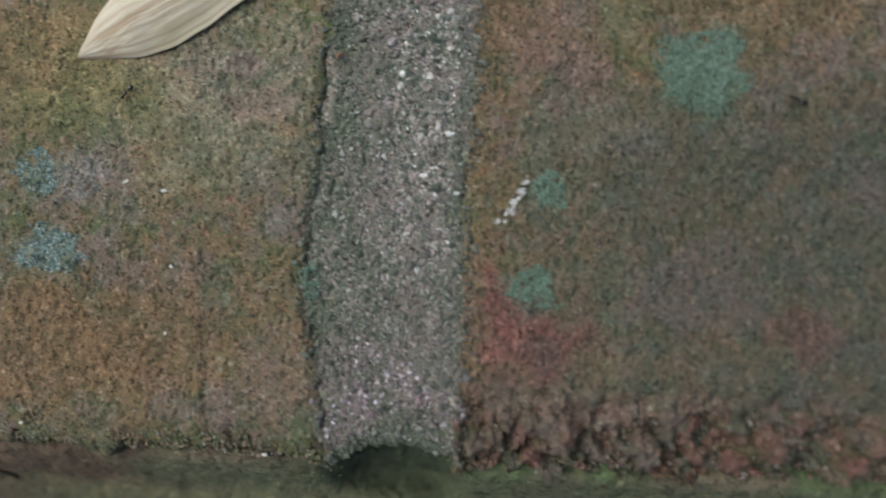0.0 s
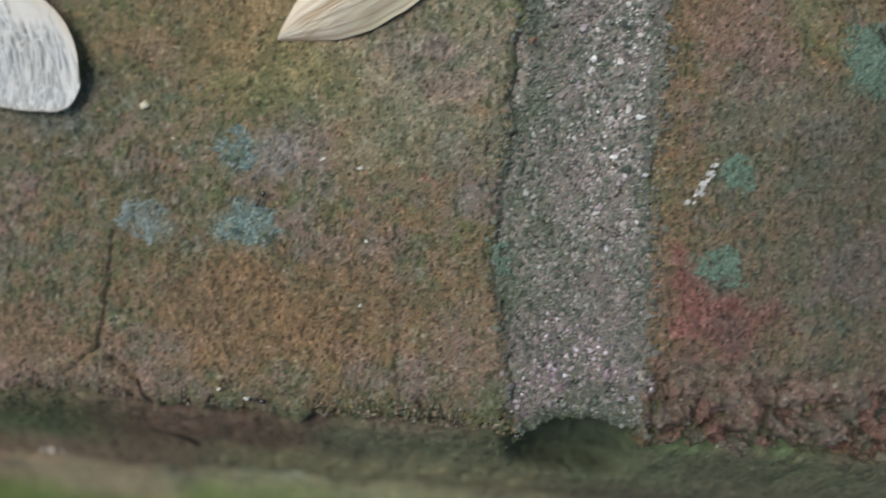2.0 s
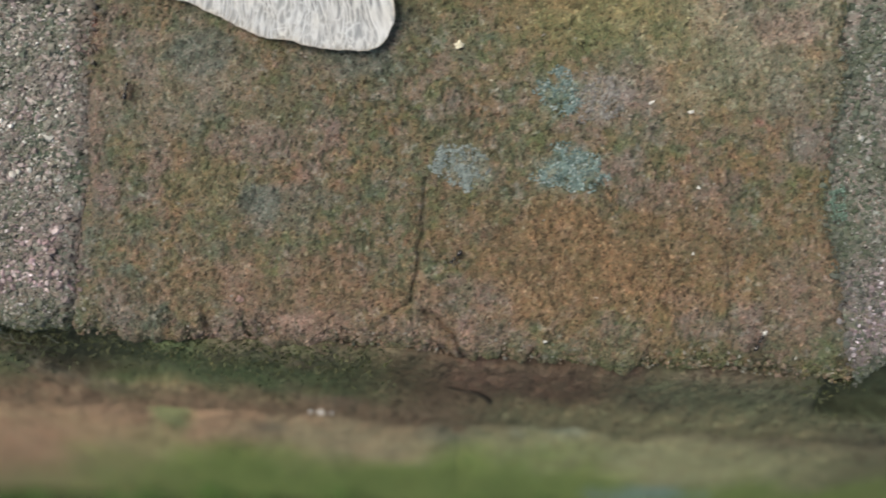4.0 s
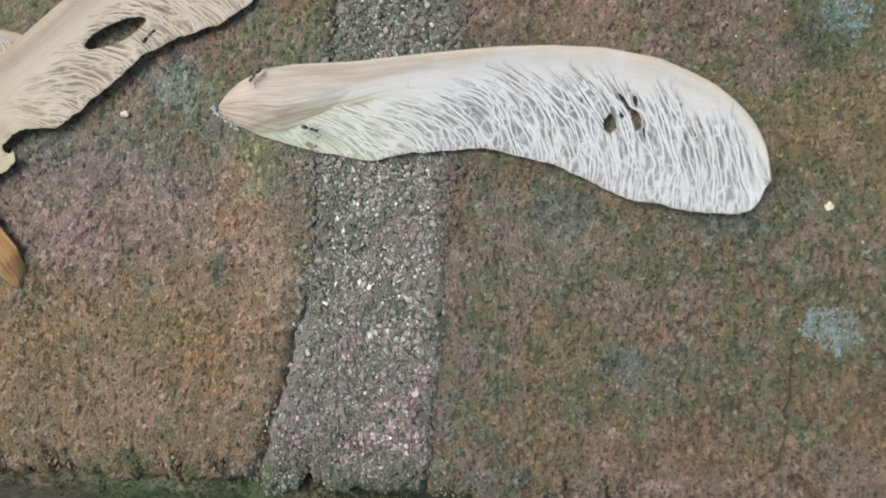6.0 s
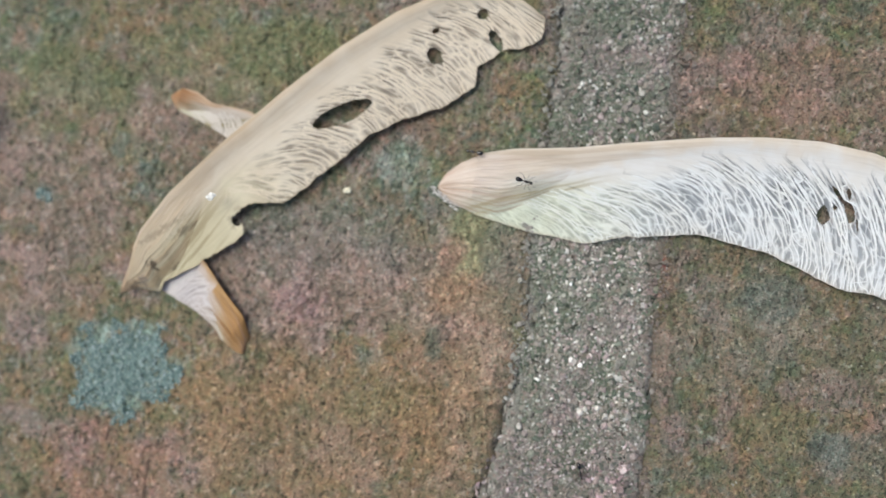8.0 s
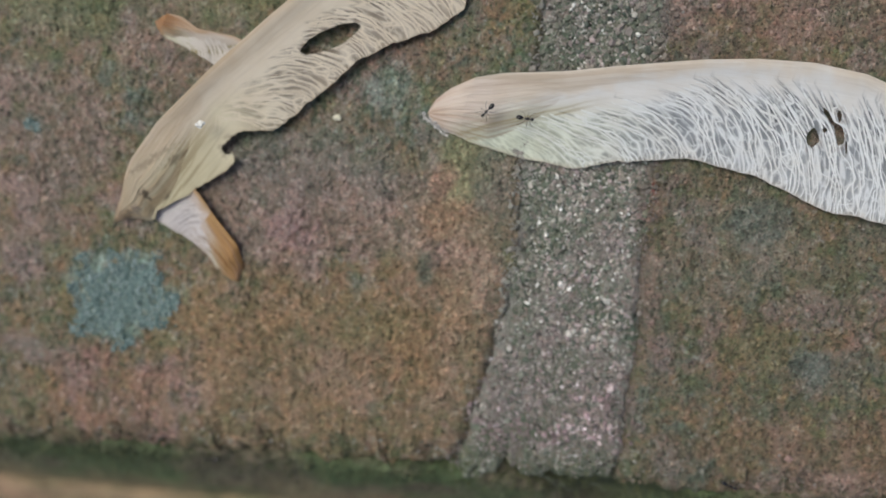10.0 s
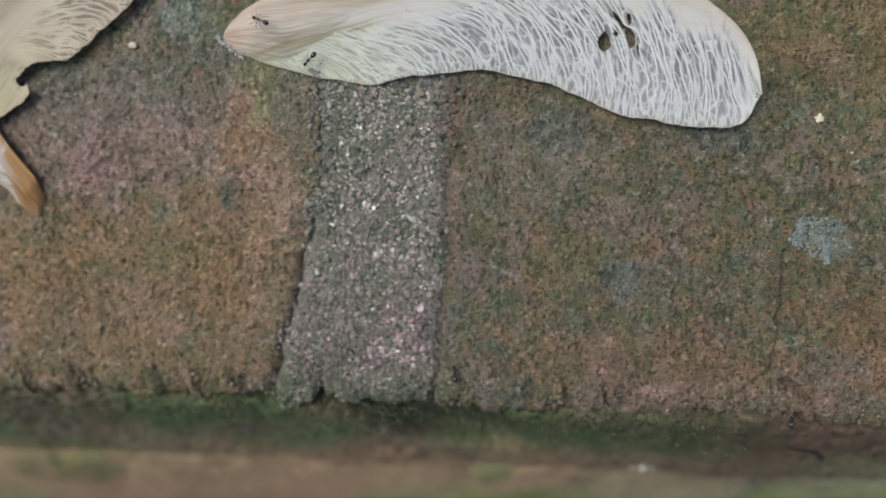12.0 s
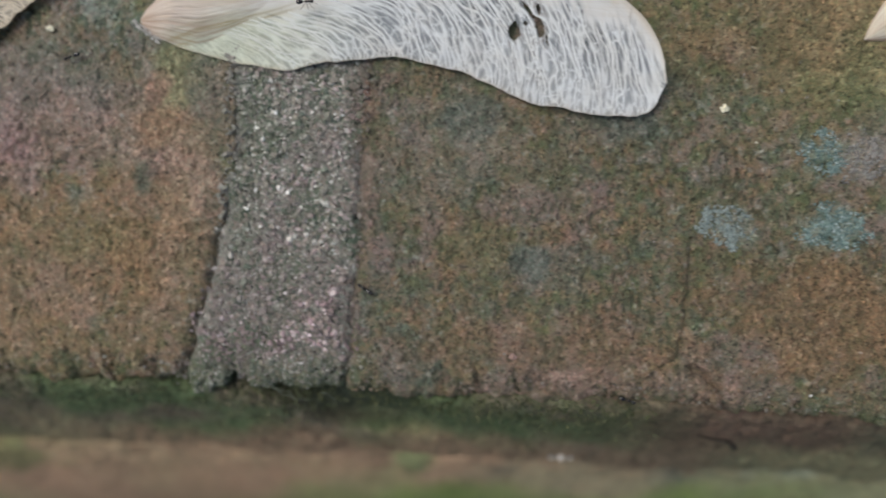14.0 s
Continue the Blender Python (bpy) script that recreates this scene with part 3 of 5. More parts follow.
def brick_mesh(left, right, paint, across, along, rough_front, seed):
    s = np.linspace(0, 1, across)
    r = np.concatenate([np.linspace(0, 6.4, along), np.linspace(6.6, 21.5, 24)])
    s, r = np.meshgrid(s, r)
    guess = 0.5 * (left(np.zeros(1)) + right(np.zeros(1)))
    x = guess + 0 * s
    for _ in range(2):
        y = front(x) + r + (0.06 * fbm(x, 0 * x, 0.45, 3, seed) + 0.045 * fbm(x, 0 * x, 0.1, 2, seed + 1)) * np.exp(-r / 0.4)
        x = left(y) + s * (right(y) - left(y))
    wide = right(y) - left(y)
    z = relief(x, y, s * wide, (1 - s) * wide, r, rough_front, seed)
    z = z - 0.25 * np.exp(-(21.5 - r) / 0.2)
    col = paint(x, y)
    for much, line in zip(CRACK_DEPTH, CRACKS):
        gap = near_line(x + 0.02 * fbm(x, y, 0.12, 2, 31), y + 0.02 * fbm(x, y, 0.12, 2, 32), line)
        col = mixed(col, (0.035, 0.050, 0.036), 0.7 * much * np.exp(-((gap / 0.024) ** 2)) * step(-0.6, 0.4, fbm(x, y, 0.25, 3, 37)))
    chip, chip_tag = cells(x, r * 0.6, 0.22, seed + 33)
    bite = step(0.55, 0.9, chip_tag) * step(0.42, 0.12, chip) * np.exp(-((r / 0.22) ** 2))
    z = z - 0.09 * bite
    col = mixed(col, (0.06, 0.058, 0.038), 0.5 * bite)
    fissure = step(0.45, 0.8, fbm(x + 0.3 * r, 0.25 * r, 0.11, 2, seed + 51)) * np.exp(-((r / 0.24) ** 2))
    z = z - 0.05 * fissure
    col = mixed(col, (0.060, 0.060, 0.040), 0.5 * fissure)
    edge_shade_dust = np.maximum(np.exp(-s * wide / 0.035), np.exp(-(1 - s) * wide / 0.035))
    # gap shade painted where the joint is open, mortar dust where it is closed
    col = mixed(col, (0.055, 0.065, 0.045), 0.75 * edge_shade_dust * groove(x, y))
    col = mixed(col, (0.16, 0.145, 0.125), 0.6 * np.sqrt(edge_shade_dust) * (1 - groove(x, y)) * step(-0.2, 0.4, fbm(x, y, 0.15, 3, seed + 35)))
    col = mixed(col, (0.085, 0.105, 0.042), 0.6 * np.exp(-r / 0.10) * step(-0.4, 0.5, fbm(x, y, 0.35, 3, seed + 5)))

    def skirt(a, ax, first, vals):
        take = np.take(a, [0 if first else -1], axis=ax)
        ring = [take + v for v in vals] if vals is not None else [take] * 3
        return np.concatenate([*ring[::-1], a] if first else [a, *ring], axis=ax)

    deep = [-0.10, -0.35, -3.0]
    c = col
    for ax, first in ((1, True), (1, False), (0, True), (0, False)):
        x, y, c = (skirt(a, ax, first, None) for a in (x, y, c))
        z = skirt(z, ax, first, deep)
    nr, nc = x.shape
    return mesh_of("brick", np.stack([x, y, z], -1).reshape(-1, 3) * CM, grid_faces(nr, nc), BRICK, c.reshape(-1, 3))


def mortar_top(x, y, seed):
    return -0.03 + 0.02 * fbm(x, y, 0.5, 3, seed) + 0.012 * fbm(x, y, 0.12, 3, seed + 3)


def mortar_front(s, r, seed, recess):
    """How far the ragged end of a joint stands back, fading out inwards."""
    bite = 0.08 * np.exp(-(((s - 0.28) / 0.035) ** 2)) + 0.07 * np.exp(-(((s - 0.36) / 0.05) ** 2)) - 0.07 * np.exp(-(((s - 0.10) / 0.10) ** 2)) - 0.05 * np.exp(-(((s - 0.72) / 0.2) ** 2))
    rag = (0.09 if recess < 0.1 else 0.035) * fbm(s * 1.2, 0 * s, 0.09, 4, seed)
    return recess * np.sin(np.pi * np.clip(s, 0, 1)) ** 0.6 * np.exp(-r / 1.5) + ((bite if recess < 0.1 else 0) + rag) * np.exp(-r / 0.4)


def mortar_mesh(left, right, seed, recess, fine=True):
    s, r = np.meshgrid(np.linspace(0, 1, 60 if fine else 8), np.concatenate([np.linspace(0, 6.2, 300 if fine else 12), np.linspace(6.6, 21.3, 12)]))
    mid = 0.5 * (left(np.zeros(1)) + right(np.zeros(1)))
    y = front(mid) + r + mortar_front(s, r, seed, recess)
    x = left(y) - 0.03 + s * (right(y) - left(y) + 0.06)
    z = mortar_top(x, y, seed) - 0.10 * np.exp(-r / 0.12) - 0.09 * groove(x, y) * (np.exp(-s / 0.035) + np.exp(-(1 - s) / 0.035))
    col = mixed(np.broadcast_to(np.array((0.200, 0.184, 0.166)), (*x.shape, 3)).copy(), (0.108, 0.126, 0.094), step(-0.3, 0.5, fbm(x, y, 0.3, 4, seed)))
    col = mixed(col, MOSS_AND_SHADE, 0.8 * np.exp(-r / 0.25))
    x = np.concatenate([x[:1], x]); y = np.concatenate([y[:1], y]); col = np.concatenate([col[:1], col])
    z = np.concatenate([z[:1] - 3.0, z])
    return mesh_of("mortar_joint", np.stack([x, y, z], -1).reshape(-1, 3) * CM, grid_faces(*x.shape), MORTAR, col.reshape(-1, 3))


def sand_mesh(left, right, seed, recess, count, mossy, pale):
    rng = np.random.default_rng(seed)
    r, s = rng.uniform(0.02, 6.3, count), 0.5 + rng.uniform(-1, 1, count) * (0.5 + 0.10 * rng.random(count) ** 2)
    mid = 0.5 * (left(np.zeros(1)) + right(np.zeros(1)))
    y = front(mid) + r + mortar_front(s, r, seed, recess)
    x = left(y) + s * (right(y) - left(y))
    radius = 0.006 + 0.010 * rng.random(count) ** 2 + 0.021 * (rng.random(count) < 0.17) * rng.random(count)
    z = mortar_top(x, y, seed) - 0.10 * np.exp(-r / 0.12) + radius * rng.uniform(-0.45, 0.50, count) - 0.09 * groove(x, y) * (np.exp(-np.abs(s) / 0.035) + np.exp(-np.abs(1 - s) / 0.035))
    spilt = np.maximum(step(0.0, 0.02, -s), step(0.0, 0.02, s - 1)) * (1 - groove(x, y))
    z = z + spilt * (0.012 - z)
    ranks = np.array([(0.052, 0.064, 0.052), (0.100, 0.112, 0.090), (0.170, 0.158, 0.134), (0.225, 0.190, 0.182), (0.330, 0.320, 0.290), (0.540, 0.540, 0.510)])
    tone = ranks[np.searchsorted([0.18, 0.38, 0.60, 0.82, 0.96], rng.random(count))] * (pale * (1 + 0.12 * step(-0.9, -0.2, y) - 0.26 * step(0.9, 1.5, y)))[:, None] * rng.uniform(0.75, 1.3, (count, 1))
    tone = mixed(tone, (0.120, 0.144, 0.102), 0.6 * step(-0.05, 0.5, fbm(x, y, 0.3, 4, seed + 6)))
    tone = mixed(tone, (0.235, 0.180, 0.176), 0.5 * step(0.1, 0.6, fbm(x, y, 0.3, 3, seed + 8)))
    tone = mixed(tone, (0.062, 0.084, 0.048) + 0.25 * (tone - 0.1), mossy * step(0.48, 0.15, s + 0.12 * fbm(x, y, 0.3, 3, seed + 7)) * step(0.4, 1.2, r))
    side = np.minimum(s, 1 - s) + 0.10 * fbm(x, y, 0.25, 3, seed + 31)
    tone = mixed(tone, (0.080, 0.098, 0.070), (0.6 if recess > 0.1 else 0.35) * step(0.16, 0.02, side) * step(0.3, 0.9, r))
    tone = mixed(tone, (0.104, 0.126, 0.090), 0.5 * step(0.1, 0.7, fbm(x, y, 0.16, 3, seed + 32)))
    tone = mixed(tone, tone * ((0.90, 0.79, 0.91) if recess > 0.1 else (1.04, 0.87, 0.98)), 0.8 * step(1.5, 0.7, r) * step(0.1, 0.35, r))
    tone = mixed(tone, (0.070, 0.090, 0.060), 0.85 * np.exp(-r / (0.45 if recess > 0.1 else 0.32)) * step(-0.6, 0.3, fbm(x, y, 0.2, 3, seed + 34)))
    if recess > 0.1:
        tone = tone * (0.97, 0.98, 1.05)
    else:
        tone = mixed(tone, (0.285, 0.268, 0.240), 0.6 * step(0.09, 0.02, s + 0.06 * fbm(x, y, 0.2, 3, seed + 41)) * step(-1.7, -1.0, y))
        tone = mixed(tone, (0.130, 0.092, 0.076), 0.6 * step(0.90, 0.98, s + 0.06 * fbm(x, y, 0.2, 3, seed + 42)) * step(-2.4, -1.6, y))
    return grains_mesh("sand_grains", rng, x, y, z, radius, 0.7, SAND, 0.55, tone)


def grit_mesh(left, right, paint, rough_front, seed):
    """Clay grains that stand out of a brick's top, thicker along its broken arris."""
    rng = np.random.default_rng(seed + 500)
    n, m = 6000, 2600 if rough_front else 1300
    r = np.concatenate([rng.uniform(0.05, 6.0, n), (0.62 if rough_front else 0.20) * rng.random(m) ** 1.2])
    s = rng.uniform(0.004, 0.996, n + m)
    x = 0.5 * (left(np.zeros(1)) + right(np.zeros(1))) + 0 * r
    for _ in range(2):
        y = front(x) + r
        x = left(y) + s * (right(y) - left(y))
    wide = right(y) - left(y)
    radius = np.concatenate([0.006 + 0.013 * rng.random(n) ** 2.2, 0.008 + (0.022 if rough_front else 0.013) * rng.random(m) ** 1.8])
    z = relief(x, y, s * wide, (1 - s) * wide, r, rough_front, seed) - radius * rng.uniform(0.25, 0.75, n + m)
    tone = paint(x, y) * rng.uniform(0.75, 1.4, (n + m, 1))
    swing = rng.normal(0, 0.06, (n + m, 1))
    tone = tone * np.concatenate([1 + swing, 1 - 0.3 * swing, 1 - 0.8 * swing], 1)
    loose = np.concatenate([np.zeros(n), np.ones(m)])
    tone = mixed(tone, (0.135, 0.082, 0.064) if rough_front else (0.150, 0.096, 0.070), 0.7 * loose * rng.random(n + m))
    tone = mixed(tone, MOSS_AND_SHADE, 0.6 * loose * (rng.random(n + m) < 0.22))
    grain_kind = rng.random(n + m)
    tone = mixed(tone, (0.30, 0.30, 0.27), 0.65 * (grain_kind < 0.06))
    tone = mixed(tone, (0.050, 0.060, 0.048), 0.75 * (grain_kind > 0.95))
    return grains_mesh("clay_grains", rng, x, y, z, radius, 0.75, SAND, 0.5, tone)


ledge = thing("brick_ledge", None, "weathered red bricks laid on edge with sandy mortar joints", "ledge", kind="structure")
bricks = [
    (offset(joint_a_left, -11.2), lambda y: joint_a_left(y), paint_left, 620, 460, False, 41),
    (joint_a_right, joint_b_left, paint_middle, 520, 460, False, 42),
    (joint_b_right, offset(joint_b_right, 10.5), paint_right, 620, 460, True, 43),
    (offset(joint_a_left, -18.9), offset(joint_a_left, -12.4), paint_plain, 40, 60, False, 44),
    (offset(joint_b_right, 11.7), offset(joint_b_right, 18.2), paint_plain, 40, 60, True, 45),
]
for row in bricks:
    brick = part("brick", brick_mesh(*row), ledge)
    if row[3] > 100:
        part("clay_grains", grit_mesh(row[0], row[1], row[2], *row[5:]), brick, "coarse clay grains standing out of the worn brick", "stuff")
joints = [(joint_a_left, joint_a_right, 51, 0.02, True), (joint_b_left, joint_b_right, 52, 0.20, True),
          (offset(joint_a_left, -12.4), offset(joint_a_left, -11.2), 53, 0.0, False), (offset(joint_b_right, 10.5), offset(joint_b_right, 11.7), 54, 0.0, False)]
for left, right, seed, recess, fine in joints:
    joint = part("mortar_joint", mortar_mesh(left, right, seed, recess, fine), ledge, "gritty grey mortar with sand grains" if fine else "")
    if fine:
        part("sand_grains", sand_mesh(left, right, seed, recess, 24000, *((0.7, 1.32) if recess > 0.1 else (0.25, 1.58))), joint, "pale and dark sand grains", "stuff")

# ---- below the arris: mossy bedding mortar, then the course underneath ----
def rounded(d, at, height):
    """A profile through the given points with its corners rounded off."""
    return sum(np.interp(d + k, at, height) for k in (-0.09, -0.06, -0.03, 0.0, 0.03, 0.06, 0.09)) / 7


def bed_height(x, d):
    d = d + 0.02 * fbm(x, 0 * x, 0.8, 2, 77) * step(0.3, 0.6, d)
    z = rounded(d, [-0.3, 0.0, 0.12, 0.3, 0.46, 0.58, 0.68, 0.78, 0.88, 1.0], [-0.50, -0.28, -0.19, -0.33, -0.52, -0.64, -0.73, -0.82, -0.93, -1.1])
    hollow_a = np.exp(-(((x + 3.6 - 0.8 * d) / 0.6) ** 4)) * step(-0.2, 0.12, d) * step(0.62, 0.3, d)
    hollow_b = np.exp(-(((x - 4.0) / 0.55) ** 6)) * step(0.62, 0.35, d)
    filled = np.maximum(step(-4.9, -5.3, x), step(-3.3, -2.9, x) * step(0.5, -0.6, x))
    z = z + 0.13 * filled * np.exp(-(((d - 0.02) / 0.17) ** 2)) * (1 + 0.5 * fbm(x, d, 0.4, 3, 70))
    return z - 0.42 * hollow_a - 0.50 * hollow_b + 0.03 * fbm(x, d, 0.4, 3, 71) + 0.018 * fbm(x, d, 0.12, 3, 72)


def rim_tone(x):
    tone = mixed(np.broadcast_to(np.array((0.230, 0.158, 0.104)), (*x.shape, 3)).copy(), (0.140, 0.142, 0.076), 0.6 * step(-5.2, -7.0, x + 0.8 * fbm(x, 0 * x, 1.2, 3, 87)))
    return mixed(tone, (0.095, 0.085, 0.058), step(-2.2, 0.6, x + 0.6 * fbm(x, 0 * x, 0.7, 3, 88)))


def bed_mesh():
    x, d = np.meshgrid(np.concatenate([np.linspace(-24, -10.2, 50), np.linspace(-10, 10, 800), np.linspace(10.2, 26, 50)]), np.linspace(-0.35, 1.0, 66))
    y, z = base(x) - d, bed_height(x, d)
    col = mixed(np.broadcast_to(np.array((0.130, 0.112, 0.078)), (*x.shape, 3)).copy(), np.array((0.086, 0.118, 0.056)), step(-0.5, 0.3, fbm(x, d * 2, 0.9, 4, 73)))
    col = mixed(col, (0.135, 0.085, 0.068), 0.6 * step(-1.5, 0.5, x) * step(-0.1, 0.8, fbm(x + 4, d * 2, 1.3, 3, 74)) * step(0.1, 0.3, d))
    col = mixed(col, DEEP, 0.25 * step(0.2, 0.8, fbm(x, d, 0.3, 4, 75)))
    col = mixed(col, (0.115, 0.071, 0.055), 0.80 * step(-1.8, 0.1, x) * step(2.7, 1.7, x + 0.5 * fbm(x, d, 0.6, 3, 79)))
    col = mixed(col, (0.112, 0.120, 0.075), 0.8 * step(1.1, 1.9, x) * step(0.1, 0.3, d))
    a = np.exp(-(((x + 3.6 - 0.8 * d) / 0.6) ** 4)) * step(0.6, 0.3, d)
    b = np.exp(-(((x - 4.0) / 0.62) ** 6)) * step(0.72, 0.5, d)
    col = mixed(col, rim_tone(x), 0.95 * step(0.42, 0.84, d + 0.16 * fbm(x, d, 0.45, 3, 76)))
    col = mixed(col, (0.195, 0.190, 0.105), 0.6 * step(0.40, 0.66, d + 0.14 * fbm(x, d, 0.5, 3, 80)) * step(-0.3, 0.9, x) * step(4.2, 3.0, x))
    # hollows at the joint ends: moss, and their shade put into the colour
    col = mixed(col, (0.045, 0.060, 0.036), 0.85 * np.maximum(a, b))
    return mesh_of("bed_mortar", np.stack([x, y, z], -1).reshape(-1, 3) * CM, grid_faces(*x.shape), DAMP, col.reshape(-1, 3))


def face_height(x, d):
    d = d - 0.14 * step(-5.0, -8.0, x) + 0.03 * fbm(x, 0 * x, 1.6, 2, 78)
    z = rounded(d, [0.5, 0.68, 0.78, 0.88, 1.04, 1.7, 2.4, 2.8], [-1.3, -0.98, -0.88, -0.93, -1.05, -1.90, -3.0, -3.6])
    return z + 0.03 * fbm(x, d, 0.8, 2, 81) + 0.015 * fbm(x, d, 0.2, 3, 82)


def face_mesh(x0, x1):
    n = int((x1 - x0) * 14)
    s, d = np.meshgrid(np.linspace(0, 1, n), np.linspace(0.5, 2.9, 100))
    x = x0 + s * (x1 - x0)
    inside = np.minimum(s, 1 - s) * (x1 - x0)
    y, z = base(x) - d - 0.02 * fbm(x, 0 * x, 0.5, 3, 83), face_height(x, d) - 0.04 * np.exp(-inside / 0.15)
    col = mixed(np.broadcast_to(np.array((0.44, 0.285, 0.185)), (*x.shape, 3)).copy(), (0.41, 0.295, 0.180), step(-0.4, 0.6, fbm(x, d, 1.2, 3, 84)))
    col = mixed(col, (0.30, 0.33, 0.145), 0.75 * step(1.1, 2.1, d - 0.9 * step(-3.5, -5.5, x) * step(-9.2, -7.8, x) + 0.5 * fbm(x, d, 0.8, 3, 85)))
    col = mixed(col, (0.33, 0.31, 0.19), 0.7 * step(-3.2, -1.4, x))
    col = mixed(col, (0.34, 0.345, 0.19), 0.8 * step(-0.8, 0.6, x))
    # shade over the right-hand end is put into the face colour
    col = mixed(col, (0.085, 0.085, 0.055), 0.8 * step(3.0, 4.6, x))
    col = mixed(col, (0.185, 0.265, 0.070), 0.85 * step(1.15, 1.85, d + 0.5 * fbm(x, d, 1.0, 4, 89)) * step(-6.5, -2.5, x))
    col = mixed(col, rim_tone(x), 0.9 * step(1.2, 0.80, d + 0.1 * fbm(x, d, 0.5, 3, 86)))
    col = spots(col, x, d, [(-3.0, 0.85, 0.22, 0.30, GREEN, 0.8), (-0.1, 1.05, 0.42, 0.22, DARK, 0.5), (-1.55, 0.68, 0.35, 0.06, PALE, 0.7), (-7.4, 1.15, 0.7, 0.25, MOSS_AND_SHADE, 0.7),
                            (2.3, 2.1, 0.6, 0.25, TEAL, 0.8), (-1.9, 1.05, 0.2, 0.1, DARK, 0.5), (0.9, 0.8, 0.5, 0.15, TEAL, 0.3)])
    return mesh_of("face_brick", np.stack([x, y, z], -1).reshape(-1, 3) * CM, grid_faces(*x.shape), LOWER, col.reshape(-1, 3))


course = thing("lower_course", None, "mossy weathered brick course stepping out below the ledge", "brickwork", kind="structure")
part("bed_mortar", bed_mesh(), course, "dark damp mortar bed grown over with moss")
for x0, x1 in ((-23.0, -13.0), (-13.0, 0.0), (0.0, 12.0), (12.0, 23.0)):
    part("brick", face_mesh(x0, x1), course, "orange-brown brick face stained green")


def moss_edge():
    rng = np.random.default_rng(91)
    n = 9000
    x = rng.uniform(-10.5, 9.5, n)
    want = 0.30 + 0.6 * fbm(x, 0 * x, 1.1, 3, 92) + 0.30 * (x < -1.2) - 0.45 * (x > -0.6)
    x = x[rng.random(n) < want]
    x = np.concatenate([x, rng.normal(-4.2, 0.35, 700), rng.uniform(-10, -4.9, 1600), rng.uniform(-3.4, -0.8, 700)])
    d = base(x) - front(x) + rng.normal(0.05, 0.06, len(x)) + 0.28 * (rng.random(len(x)) ** 3)
    y, z = base(x) - d, np.maximum(bed_height(x, d) - 0.01, -0.24)
    return blades_mesh("moss", rng, x, y, z, rng.uniform(0.02, 0.065, len(x)), MOSS_LEAF)


thing("moss", moss_edge(), "short dark green moss along the brick edge", "moss", kind="stuff")


def moss_cushions():
    rng = np.random.default_rng(93)
    n = 14000
    x = rng.uniform(-11, 10, n)
    d = rng.uniform(2.25, 4.6, n) + 0.45 * step(-3.6, -5.6, x) * step(-9.2, -7.8, x)
    keep = rng.random(n) < step(-0.25, 0.5, fbm(x, d, 1.0, 3, 94)) * step(2.2, 2.5, d + 0.2 * fbm(x, 0 * x, 0.8, 2, 95))
    x, d = x[keep], d[keep]
    z = np.maximum(np.interp(d, [2.2, 2.8, 6], [-2.7, -3.55, -3.6]), -3.45) + 0.25 * np.abs(fbm(x, d, 0.7, 2, 96))
    return blades_mesh("moss", rng, x, base(x) - d, z, rng.uniform(0.08, 0.2, len(x)), CUSHION)


thing("moss", moss_cushions(), "bright green moss cushions at the foot of the wall", "moss", kind="stuff")


def ground_mesh():
    e = np.concatenate([-np.geomspace(600, 0.3, 40), np.linspace(-0.25, 0.25, 40), np.geomspace(0.3, 600, 40)])
    x, y = np.meshgrid(e, e)
    z = -3.5 * CM + 0.0025 * fbm(x, y, 0.03, 3, 97) * np.exp(-np.hypot(x, y) / 0.5)
    return mesh_of("ground", np.stack([x, y, z], -1).reshape(-1, 3), grid_faces(*x.shape), SOIL)


thing("ground", ground_mesh(), "damp mossy soil at the foot of the ledge", "ground", kind="structure")
core = np.array([(x, y, z) for z in (-3.6, -2.6) for x, y in ((-24, front(-24) - 0.1), (26, front(26) - 0.1), (26, 19.5), (-24, 19.5))]) * CM
part("bed_block", mesh_of("bed_block", core, [(0, 1, 2, 3), (7, 6, 5, 4), (0, 4, 5, 1), (1, 5, 6, 2), (2, 6, 7, 3), (3, 7, 4, 0)], CORE, smooth=False), ledge)


